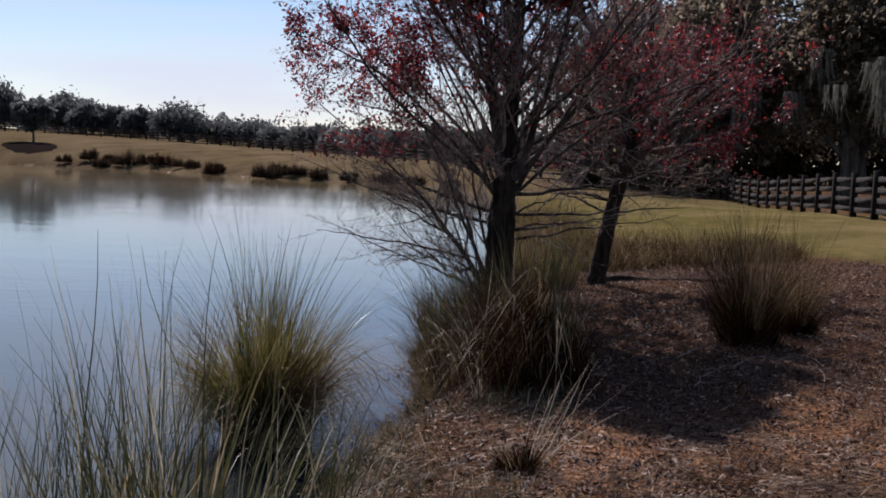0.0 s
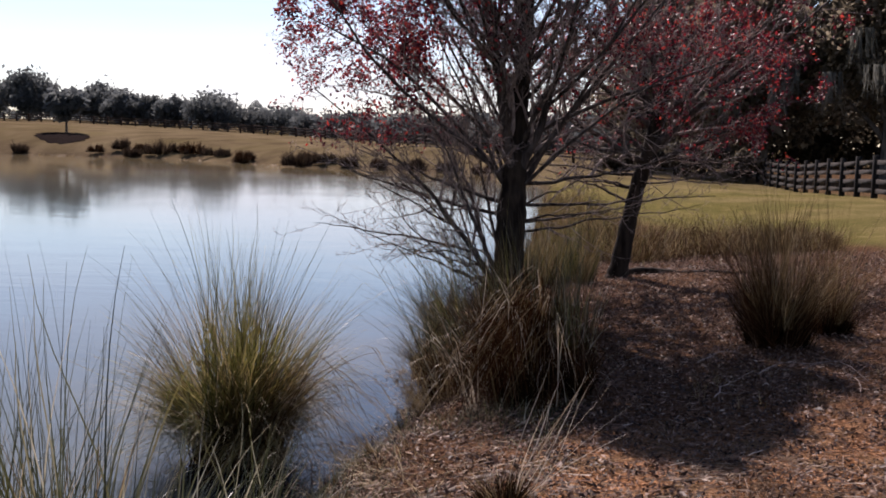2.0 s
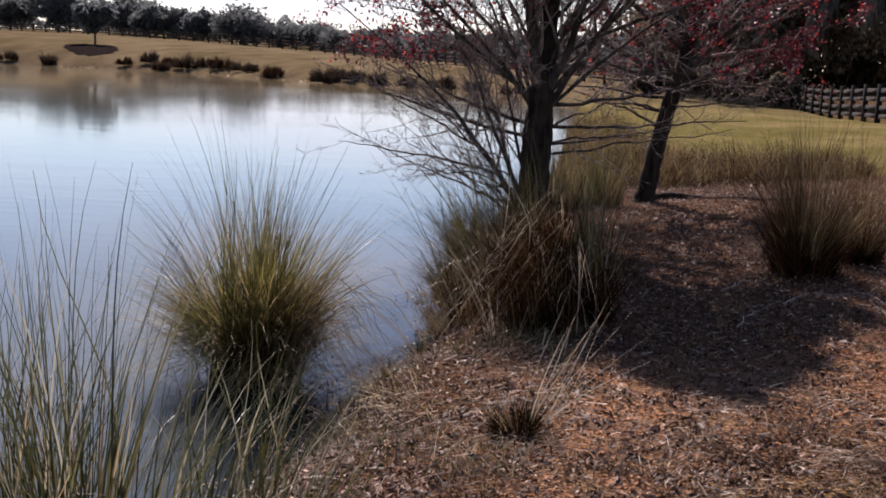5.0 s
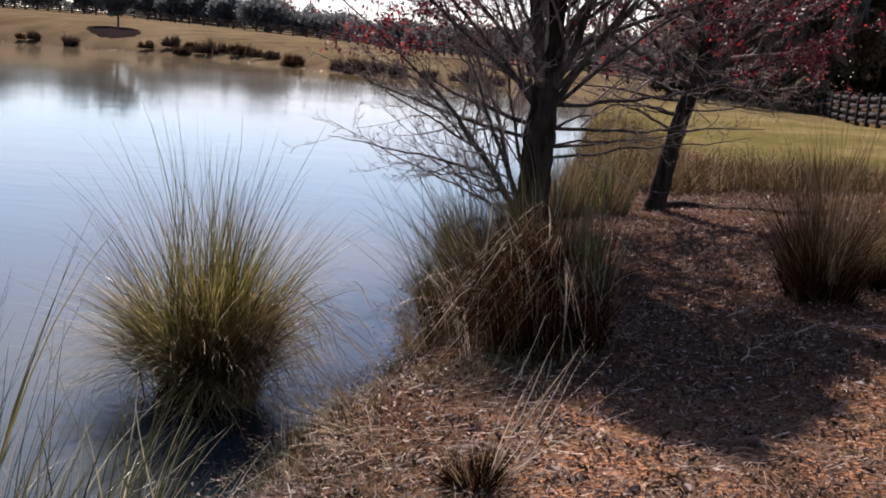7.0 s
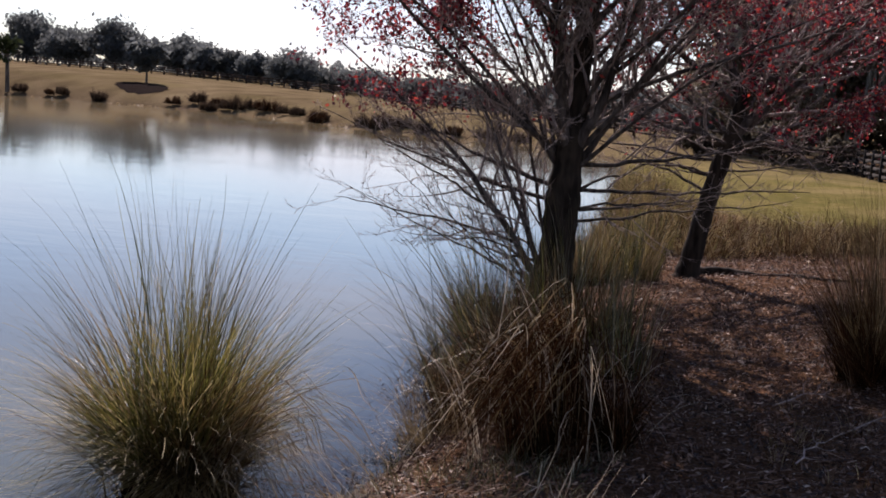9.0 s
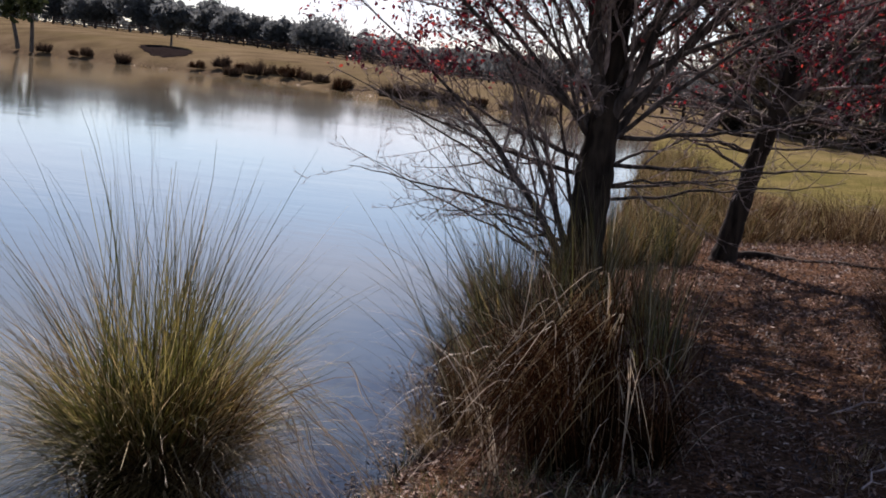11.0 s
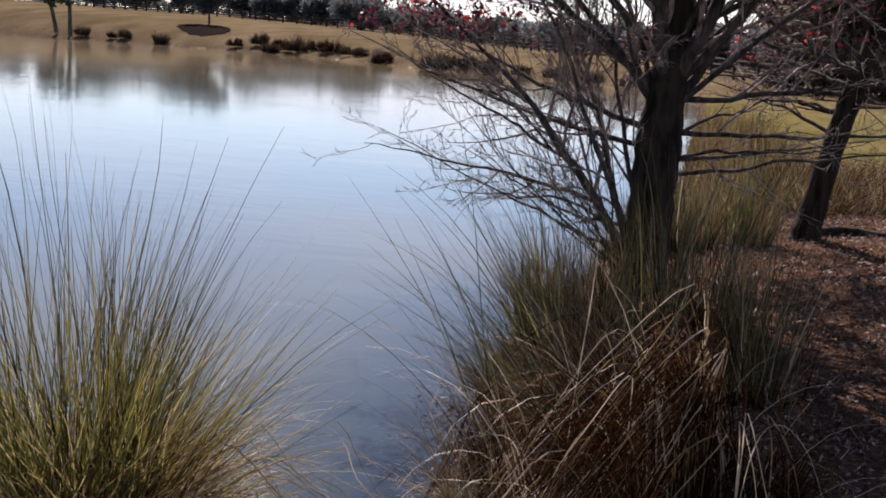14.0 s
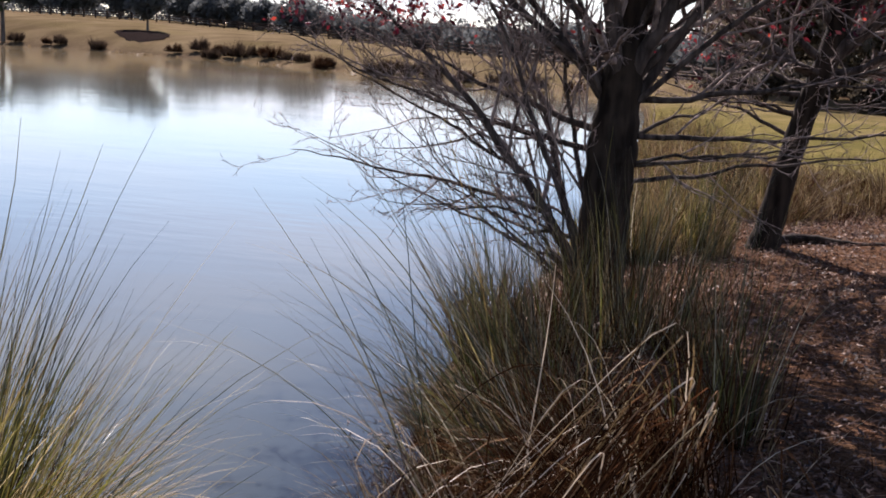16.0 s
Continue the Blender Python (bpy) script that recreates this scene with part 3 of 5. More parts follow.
for k in range(22):
    u = edge.uniform(0, 1)
    x, y, h = 2.7 + 3.8 * u, 17.8 + 2.6 * u ** 0.6 + edge.normal(0, 0.6), (0.95 - 0.45 * u) * edge.uniform(0.6, 1.1)
    grass_clump("grass_tuft", x, y, "low brown dead grass at the edge of the lawn", 600 + k, h * 1.15, 0.5, 1.1, 40, 170, 200, None, 0.9, 0.008, 0.05)


def star_tuft(x, y):
    """A cut tussock: stiff stems splayed flat all round a dark heart."""
    rng = np.random.default_rng(71)
    root = thing("grass_tuft", (x, y, z_at(x, y) - 0.02), "small splayed tuft of cut dry stems with a dark heart", "ornamental grass", "small tufts")
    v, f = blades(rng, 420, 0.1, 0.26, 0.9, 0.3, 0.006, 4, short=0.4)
    part("dead_foliage", mesh_from("dead_foliage", v, f, [SHADED_THATCH]), root, "dead thatch at the heart, darkened for shade", "stuff")
    v, f = blades(rng, 260, 0.1, 0.36, 1.4, 0.2, 0.005, 5, short=0.5, least=0.35)
    part("brown_foliage", mesh_from("brown_foliage", v, f, [BROWN_BLADE]), root, "reddish brown stems", "stuff")
    v, f = blades(rng, 70, 0.07, 0.42, 1.5, 0.2, 0.0055, 5, short=0.55, least=0.75)
    part("dry_foliage", mesh_from("dry_foliage", v, f, [TAN_BLADE]), root, "pale cut stems splayed over the ground", "stuff")


star_tuft(1.48, 5.2)
for k, (x, y, h) in enumerate([(0.52, 6.9, 0.4), (0.85, 6.3, 0.35), (0.35, 7.4, 0.4), (0.45, 6.2, 0.4), (0.62, 7.8, 0.45), (0.62, 8.8, 0.5), (2.9, 8.2, 0.35), (3.2, 7.6, 0.3), (2.2, 9.2, 0.3), (0.75, 5.5, 0.3)]):
    grass_clump("grass_tuft", x, y, "flattened dry straw tuft on the bank", 80 + k, h * 0.75, 0.24, 1.5, 8, 60, 70, None, 0.8, 0.005, 0.0, group="small tufts")



def sprays(name, x, y, label, seed, n, base, height, tilt, droop, width, turn, spread, paint, z=None, short=0.7, least=0.0):
    """Long loose blades that all bend one way."""
    rng = np.random.default_rng(seed)
    root = thing(name, (x, y, (z_at(x, y) if z is None else z) - 0.02), label, "ornamental grass", "loose blades")
    v, f = blades(rng, n, base, height, tilt, droop, width, 10, radians(turn), spread, short, least)
    part("foliage", mesh_from("foliage", v, f, [paint]), root, kind="stuff")


def strand_sheaf(x, y, label, seed, n, apex, tip, loose, width, paint):
    """Long dead blades that rise together, arch over one crest and fall one way. Crest and tip are given from the root."""
    rng = np.random.default_rng(seed)
    root = thing("dry_grass", (x, y, z_at(x, y) - 0.02), label, "ornamental grass", "loose blades")
    v, f = [], []
    for i in range(n):
        a = np.array([rng.normal(0, 0.5 * loose), rng.normal(0, 0.5 * loose), 0.0])
        b = np.array(apex) * rng.uniform(0.72, 1.06) + rng.normal(0, loose, 3) * (1, 1, 0.7)
        c = b + (np.array(tip) - np.array(apex)) * rng.uniform(0.3, 1.1) + rng.normal(0, loose * 0.9, 3)
        c[2] = max(c[2], 0.03)
        rise = b * np.array([0.75, 0.75, 1.0]) + a * 0.4 + (0, 0, 0.1)
        line = smooth_line([tuple(a), tuple(a * 0.5 + rise * (0.5, 0.5, 0.62)), tuple(b), tuple(b * 0.45 + c * 0.55 + (0, 0, 0.05 * rng.uniform(-0.5, 1.5))), tuple(c)], 4)
        k, side, w = len(line), rng.uniform(-0.7, 0.7), width * rng.uniform(0.6, 1.4) * 0.5
        across = np.array([math.cos(side), math.sin(side), rng.uniform(-0.6, 0.6)]) * w
        taper = (1 - 0.8 * np.linspace(0, 1, k) ** 2)[:, None]
        start = len(v)
        for p, q in zip(line - across * taper, line + across * taper):
            v += [tuple(p), tuple(q)]
        f += [(start + 2 * j, start + 2 * j + 1, start + 2 * j + 3, start + 2 * j + 2) for j in range(k - 1)]
    part("foliage", mesh_from("foliage", np.array(v), f, [paint]), root, kind="stuff")


PALE_BLADE = leafy("pale_straw_blade", [(0.0, (0.40, 0.30, 0.19)), (1.0, (0.68, 0.57, 0.43))], 0.28, 0.5, 0.3)
sprays("arching_grass", 1.1, 9.1, "long green blades arching from the bank over the pond", 501, 46, 0.24, 1.9, 0.95, 0.6, 0.0085, 172, 0.4, GREEN_BLADE)
sprays("arching_grass", 1.0, 9.1, "thin straw blades arching from the bank over the pond", 502, 30, 0.22, 1.5, 1.2, 0.7, 0.0055, 185, 0.5, TAN_BLADE)
sprays("arching_grass", 1.05, 9.0, "long thin straw stems leaning far out over the pond", 531, 110, 0.25, 2.1, 0.95, 0.75, 0.0088, 176, 0.42, POND_BLADE, None, 0.5, 0.35)
sprays("arching_grass", 0.8, 8.6, "long olive blades arching out over the pond with nodding tips", 534, 34, 0.16, 2.1, 0.75, 0.95, 0.009, 180, 0.3, POND_BLADE, None, 0.55, 0.4)
sprays("dry_grass", 1.52, 7.95, "reddish brown drooping blades of the dark clump", 532, 900, 0.26, 1.35, 0.7, 2.2, 0.0048, 208, 0.55, BROWN_BLADE)
sprays("dry_grass", 1.5, 7.95, "straw brown drooping blades of the dark clump", 533, 70, 0.27, 1.45, 0.6, 2.5, 0.005, 200, 0.5, TAN_BLADE)
for k, (x, y) in enumerate([(0.72, 8.2), (0.78, 8.7), (0.72, 9.3), (0.9, 8.4), (0.62, 9.8)]):
    sprays("dry_grass", x, y, "tangled brown blades trailing down the bank to the water", 540 + k, 170, 0.2, 0.75, 0.9, 1.2, 0.0048, 190 + 15 * (k % 3), 0.8, BROWN_BLADE if k % 2 else TAN_BLADE)
sprays("arching_grass", -0.45, 7.28, "olive blades of the tussock leaning over the water", 503, 230, 0.14, 1.65, 1.1, 0.45, 0.0072, 2, 0.3, GREEN_BLADE, WATER + 0.15, 0.5, 0.75)
sprays("arching_grass", -0.70, 7.33, "straw blades of the tussock leaning over the water", 504, 190, 0.14, 1.5, 1.2, 0.4, 0.0055, 180, 0.45, TAN_BLADE, WATER + 0.15, 0.5, 0.8)
sprays("dry_grass", -0.42, 7.24, "dry straw skirt of the tussock hanging into the water", 514, 170, 0.16, 1.4, 1.15, 1.0, 0.0062, -12, 0.45, TAN_BLADE, WATER + 0.2, 0.4, 0.7)
sprays("dry_grass", -0.66, 7.26, "dry straw skirt of the tussock hanging into the water", 515, 60, 0.16, 1.2, 1.1, 1.1, 0.005, 195, 0.5, TAN_BLADE, WATER + 0.2, 0.4, 0.7)
sprays("dry_grass", 1.55, 7.9, "pale broken dry blades hanging from the dark clump", 505, 26, 0.36, 1.5, 0.55, 3.4, 0.006, -140, 0.7, PALE_BLADE)
sprays("dry_grass", 1.22, 7.8, "pale broken dry blades arching out of the dark clump", 513, 16, 0.3, 1.55, 0.5, 3.3, 0.006, -150, 0.6, PALE_BLADE)
sprays("dry_grass", 1.80, 7.9, "pale broken dry blades hanging from the dark clump", 506, 10, 0.24, 1.3, 0.6, 3.2, 0.006, -40, 0.7, PALE_BLADE)
sprays("dry_grass", 1.3, 8.3, "pale broken dry blades hanging from the dark clump", 507, 8, 0.28, 1.5, 0.6, 3.0, 0.0055, -165, 0.6, PALE_BLADE)
for seed, n, tint in ((551, 100, BROWN_BLADE), (552, 18, TAN_BLADE), (553, 9, PALE_BLADE)):
    strand_sheaf(1.6, 7.7, "long dead blades combed over the dark clump towards the bank", seed, n, (-0.12, -0.42, 0.9), (-0.62, -0.75, 0.12), 0.09, 0.0046, tint)
for seed, n, tint in ((554, 90, BROWN_BLADE), (555, 12, TAN_BLADE), (556, 3, PALE_BLADE)):
    strand_sheaf(1.42, 7.45, "dead blades falling from the dark clump to the water", seed, n, (-0.16, -0.4, 0.72), (-0.5, -0.5, 0.08), 0.13, 0.0046, tint)
strand_sheaf(1.12, 7.4, "pale dead blades reaching out over the water", 557, 5, (-0.17, -0.45, 0.62), (-0.62, -0.5, 0.28), 0.09, 0.006, PALE_BLADE)
strand_sheaf(1.74, 7.35, "pale broken blades beside the dark clump", 558, 3, (0.08, -0.4, 0.84), (0.3, -0.42, 0.3), 0.07, 0.0045, PALE_BLADE)
strand_sheaf(1.86, 7.7, "dark brown broken blades beside the dark clump", 559, 20, (0.06, -0.3, 0.6), (0.32, -0.4, 0.1), 0.12, 0.0045, BROWN_BLADE)
for seed, n, tint in ((561, 60, TAN_BLADE), (562, 12, PALE_BLADE)):
    strand_sheaf(-0.4, 7.2, "straw blades of the tussock sagging out over the water", seed, n, (0.58, -0.1, 1.1), (1.2, -0.15, 0.72), 0.12, 0.0055, tint)
    strand_sheaf(-0.4, 7.2, "straw blades of the tussock sagging onto the water", seed + 2, n, (0.38, -0.18, 0.9), (0.8, -0.25, 0.42), 0.12, 0.0055, tint)
sprays("arching_grass", 0.42, 3.55, "green blades with curled dry tips at the pond edge", 509, 110, 0.24, 1.15, 0.6, 0.9, 0.009, 40, 0.8, POND_BLADE)
sprays("arching_grass", 0.72, 3.5, "short green blades with dry tips at the pond edge", 512, 60, 0.16, 0.85, 0.7, 0.5, 0.0075, 40, 0.9, POND_BLADE)
sprays("dry_grass", 0.5, 3.6, "curled pale dry blades at the pond edge", 510, 22, 0.2, 0.95, 0.5, 2.6, 0.0055, 10, 1.2, PALE_BLADE)
sprays("dry_grass", -0.3, 3.75, "curled pale dry blades at the pond edge", 511, 26, 0.4, 1.2, 0.4, 2.0, 0.0055, 60, 1.2, PALE_BLADE)
sprays("dry_grass", 1.52, 5.25, "bundle of long pale stems leaning out of the cut tuft", 508, 13, 0.08, 1.2, 0.9, 0.12, 0.0055, 35, 0.2, PALE_BLADE, None, 0.55, 0.62)
for k, (x, y, w) in enumerate([(0.55, 6.6, 200), (0.8, 6.0, 160), (0.5, 8.3, 180), (1.1, 5.9, 300)]):
    sprays("dry_grass", x, y, "flattened tan straw lying on the bank", 520 + k, 80, 0.34, 0.62, 1.5, 0.3, 0.006, w, 0.8, TAN_BLADE, None, 0.4, 1.22)

# ---- trees ----


def grow(rng, start, way, length, radius, level, out, tips, wander=0.22, lift=0.15, counts=(7, 5, 4), ratio=0.55):
    """One bough with its side branches, added to out[level]; the ends of the finest go to tips."""
    k = 7 if level < 2 else 5
    pts, d, p = [np.array(start, float)], np.array(way, float), np.array(start, float)
    for _ in range(k - 1):
        d = d + rng.normal(0, wander, 3) + np.array([0, 0, lift])
        d /= np.linalg.norm(d)
        p = p + d * length / (k - 1)
        pts.append(p)
    branch(rng, np.array(pts), radius, level, out, tips, wander, lift, counts, ratio)


def branch(rng, pts, radius, level, out, tips, wander=0.22, lift=0.15, counts=(7, 5, 4), ratio=0.55, first=0.22, end=0.25):
    k = len(pts)
    rad = radius * np.linspace(1, end, k)
    out[min(level, len(out) - 1)].append((pts, rad))
    if level >= len(counts):
        tips.extend([pts[-1], pts[-2], 0.5 * (pts[-1] + pts[-2]), pts[k // 2]])
        return
    whole = np.sum(np.linalg.norm(np.diff(pts, axis=0), axis=1))
    for i in range(counts[level]):
        s = first + (1 - first) * (i + rng.uniform(0.2, 0.9)) / counts[level]
        j = min(int(s * (k - 1)), k - 2)
        q = pts[j] + (pts[j + 1] - pts[j]) * (s * (k - 1) - j)
        t = pts[j + 1] - pts[j]
        t /= np.linalg.norm(t) + 1e-9
        side = rng.normal(0, 1, 3)
        side -= t * side.dot(t)
        side /= np.linalg.norm(side) + 1e-9
        d = t * rng.uniform(0.65, 0.95) + side * rng.uniform(0.5, 0.85)
        d /= np.linalg.norm(d)
        r = max(0.0027, float(np.interp(s, np.linspace(0, 1, k), rad)) * rng.uniform(0.4, 0.62))
        grow(rng, q, d, whole * ratio * rng.uniform(0.55, 1.1) * (1.1 - 0.45 * s), r, level + 1, out, tips, wander, lift, counts, ratio)


def maple(x, y, label, seed, trunk, limbs, more, leaf_count, leaf_where, shade_leaves):
    """A young red maple: trunk, boughs, twigs, small red leaves and added shade leaves. Points are given from its foot.
    """
    rng = np.random.default_rng(seed)
    root = thing("maple_tree", (x, y, z_at(x, y) - 0.06), label, "tree", "red maples")
    out, tips = [[], [], [], []], []
    line = smooth_line([p for p, _ in trunk], 6)
    rad = np.interp(np.linspace(0, 1, len(line)), np.linspace(0, 1, len(trunk)), [r for _, r in trunk])
    v, f = tubes([(line, rad * (1 + 0.05 * np.sin(np.arange(len(line)) * 1.9)))], 16)
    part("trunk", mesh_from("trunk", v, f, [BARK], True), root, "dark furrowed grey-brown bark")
    axis, girth = line, rad
    for pts, r in limbs:
        low = pts[-1][2] < 2.4
        gap = np.linalg.norm(axis - np.array(pts[0]) + np.array([0, 0, 0.06]), axis=1)
        j = int(gap.argmin())
        bough = smooth_line([tuple(axis[j])] + list(pts[1:]), 5)
        kinks = np.cumsum(rng.normal(0, 0.014, bough.shape), 0)
        bough = bough + kinks * np.minimum(1, np.arange(len(bough)) / 4)[:, None]
        r = min(r * (1.25 if low else 1), girth[j] * 0.8)
        axis = np.concatenate([axis, bough])
        girth = np.concatenate([girth, r * np.linspace(1, 0.2, len(bough))])
        branch(rng, bough, r, 0, out, tips, 0.18, 0.05, (8, 4, 3) if low else (15, 8, 5), 0.42, 0.14, 0.14)
    for start, bearing, up, length, r in more:
        d = (math.cos(radians(bearing)) * math.cos(radians(up)), math.sin(radians(bearing)) * math.cos(radians(up)), math.sin(radians(up)))
        grow(rng, start, d, length, r, 0, out, tips, 0.13, 0.06, (12, 7, 5), 0.42)
    for pts, r in out[0]:
        v, f = tubes([(pts, r)], 8)
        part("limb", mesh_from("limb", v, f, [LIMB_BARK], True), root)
    # High unseen twigs are thinned so that sun patches reach the ground.
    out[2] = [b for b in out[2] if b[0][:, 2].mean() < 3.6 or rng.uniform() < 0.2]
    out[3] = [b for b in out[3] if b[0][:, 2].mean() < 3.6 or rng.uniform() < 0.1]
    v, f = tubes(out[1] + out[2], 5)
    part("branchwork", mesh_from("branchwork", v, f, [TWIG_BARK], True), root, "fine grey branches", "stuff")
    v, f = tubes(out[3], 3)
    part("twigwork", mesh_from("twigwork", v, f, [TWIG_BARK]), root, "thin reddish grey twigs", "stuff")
    tips = np.array(tips)
    # High leaves are left out where the ground should stay lit.
    chance = leaf_where(tips) * np.where((tips[:, 2] > 3.4) & (tips[:, 1] < 1.17 * tips[:, 0] - 1.1), 0.05, 1.0) * (0.5 + smoothstep(-0.1, 0.35, np.sin(tips[:, 0] * 2.3 + seed) * np.sin(tips[:, 1] * 2.1 + 1.0) + 0.6 * np.sin(tips[:, 2] * 2.9 + tips[:, 0])))
    knots = tips[rng.choice(len(tips), leaf_count // 5, p=chance / chance.sum())]
    pick = knots[rng.integers(0, len(knots), leaf_count)]
    v, f = cards(rng, pick + rng.normal(0, 0.045, pick.shape), 0.027, 1.8)
    part("leafage", mesh_from("leafage", v, f, [RED_LEAF]), root, "small dark red leaves and seed clusters", kind="stuff")
    if not shade_leaves:
        return root
    # Unseen clusters above the visible crown, added only to shape the shade below.
    tx, ty, tz = tips.T
    shade_zone = (((tx - 0.1) / 0.9) ** 2 + ((ty + 0.8) / 1.0) ** 2 < 1) | (((tx + 0.35) / 0.6) ** 2 + ((ty + 0.45) / 1.3) ** 2 < 1)
    shade_zone |= ((tx - 0.75) / 0.7) ** 2 + ((ty - 0.35) / 0.6) ** 2 < 1
    high = tips[shade_zone & (tz > 3.9) & (tz < 5.1) & (ty > 1.17 * tx - 1.1)]
    weight = (0.35 + np.exp(-((high[:, 0] + 0.45) / 0.5) ** 2)) * np.where(high[:, 1] < -0.5, 1.8, 1.0)
    knots = high[rng.choice(len(high), shade_leaves // 330, p=weight / weight.sum())]
    pick = knots[rng.integers(0, len(knots), shade_leaves)]
    v, f = cards(rng, pick + rng.normal(0, 0.12, pick.shape), 0.075, 1.7)
    part("shade_leafage", mesh_from("shade_leafage", v, f, [RED_LEAF]), root, "unseen leaf clusters added high up to shade the ground", kind="stuff")
    return root


def side_boughs(n, start, reach, rise, spread, girth):
    """Low boughs that leave the trunk or the lowest limb one above the other and sweep outwards with a slight sag."""
    rows = []
    for i in range(n):
        u = (i + 0.5) / n
        x0, z0 = start[0] * u, start[1] + start[2] * u
        x1, y1, z1 = reach * (0.72 + 0.28 * math.sin(2.4 * i + 1)), spread * math.sin(1.9 * i + 0.7), z0 + rise * (0.6 + 0.4 * math.cos(1.3 * i))
        rows.append(([(x0, -0.05 * u, z0), (x0 + 0.3 * (x1 - x0), 0.25 * y1, z0 + 0.12 * (z1 - z0)), (x0 + 0.65 * (x1 - x0), 0.65 * y1, z0 + 0.5 * (z1 - z0)), (x1, y1, z1)], girth * (0.8 + 0.4 * u)))
    return rows


def suckers(n):
    """Thin upright shoots from the foot, fanning out over the water."""
    return [([(-0.12, 0.0, 0.12), (-0.22 - 0.035 * i, -0.12 + 0.05 * (i % 5), 0.55), (-0.3 - 0.075 * i, -0.15 + 0.07 * (i % 5), 1.05),
              (-0.36 - 0.11 * i, -0.2 + 0.1 * (i % 5), 1.5 + 0.16 * (i % 4))], 0.0085 + 0.0015 * (i % 3)) for i in range(n)]


def rising_boughs(n, x, z0, z1, length, girth):
    """Boughs all round the upper trunk, set by the golden angle."""
    return [((x, 0.05, z0 + (z1 - z0) * i / n), 137.5 * i + 60, 29 + 6 * (i % 5), length * (1.1 - 0.4 * i / n) * (0.55 if i > n // 3 and math.cos(radians(137.5 * i + 60 + 40)) > 0.3 else 1.0), girth * (1.15 - 0.3 * i / n)) for i in range(n)]


maple(1.15, 12.0, "red maple with many rising limbs and sparse dark red leaves", 5,
      [((0, 0, 0), 0.205), ((-0.005, 0, 0.3), 0.175), ((0, 0, 0.8), 0.165), ((0.01, 0, 1.2), 0.168), ((0.03, 0, 1.6), 0.135), ((0.07, 0.03, 2.5), 0.095), ((0.12, 0.1, 3.6), 0.072), ((0.1, 0.2, 5.0), 0.02)],
      [([(-0.15, -0.05, 0.2), (-0.62, -0.18, 1.08), (-1.0, -0.28, 1.62), (-2.05, -0.45, 2.6)], 0.04),
       ([(-0.12, -0.02, 0.25), (-0.4, -0.12, 1.1), (-0.64, -0.2, 1.75), (-1.05, -0.3, 2.7)], 0.028),
       ([(-0.1, 0.05, 0.3), (-0.26, 0.1, 1.1), (-0.42, 0.15, 1.9), (-0.6, 0.2, 3.0)], 0.026),
       ([(-0.12, 0.05, 0.4), (-0.5, 0.3, 1.4), (-0.85, 0.5, 2.05), (-1.35, 0.7, 2.85)], 0.024),
       ([(-0.08, -0.05, 1.42), (-0.42, -0.1, 1.9), (-1.5, -0.3, 2.85), (-2.5, -0.35, 3.4)], 0.034),
       ([(-0.05, 0.0, 1.55), (-0.32, 0.1, 2.2), (-1.25, 0.3, 3.9), (-1.7, 0.3, 4.7)], 0.06),
       ([(0.0, -0.08, 1.55), (-0.12, -0.3, 2.4), (-0.4, -0.9, 4.5)], 0.066),
       ([(0.10, 0.0, 1.55), (0.36, -0.1, 2.4), (0.95, -0.2, 4.7)], 0.068),
       ([(-0.06, -0.06, 1.45), (-0.34, -0.25, 2.05), (-0.95, -0.5, 3.3), (-1.2, -0.6, 4.3)], 0.052),
       ([(0.08, 0.04, 1.45), (0.5, 0.12, 2.1), (1.2, 0.25, 3.0), (1.9, 0.3, 4.0)], 0.042),
       ([(0.14, -0.05, 1.4), (1.05, -0.25, 2.3), (2.8, -0.4, 3.3)], 0.024)]
      + side_boughs(7, (-0.74, 0.35, 1.0), -2.4, 0.62, 0.75, 0.015) + side_boughs(2, (-0.1, 1.1, 0.3), -2.6, 0.7, 0.6, 0.02)
      + side_boughs(6, (0.2, 0.95, 0.6), 2.3, 0.38, 0.6, 0.017) + suckers(14),
      rising_boughs(48, 0.05, 1.45, 3.9, 3.15, 0.025),
      18000, lambda q: (q[:, 2] > 1.9) *  np.where(q[:, 2] > 3.6, 0.08, 1.0) * np.clip(q[:, 2] - 1.5, 0.02, 1.5) * np.clip(np.abs(q[:, 0]) - 0.5, 0.07, 1.5) * np.where(q[:, 0] > 0, 0.45, 1.0), 14500)

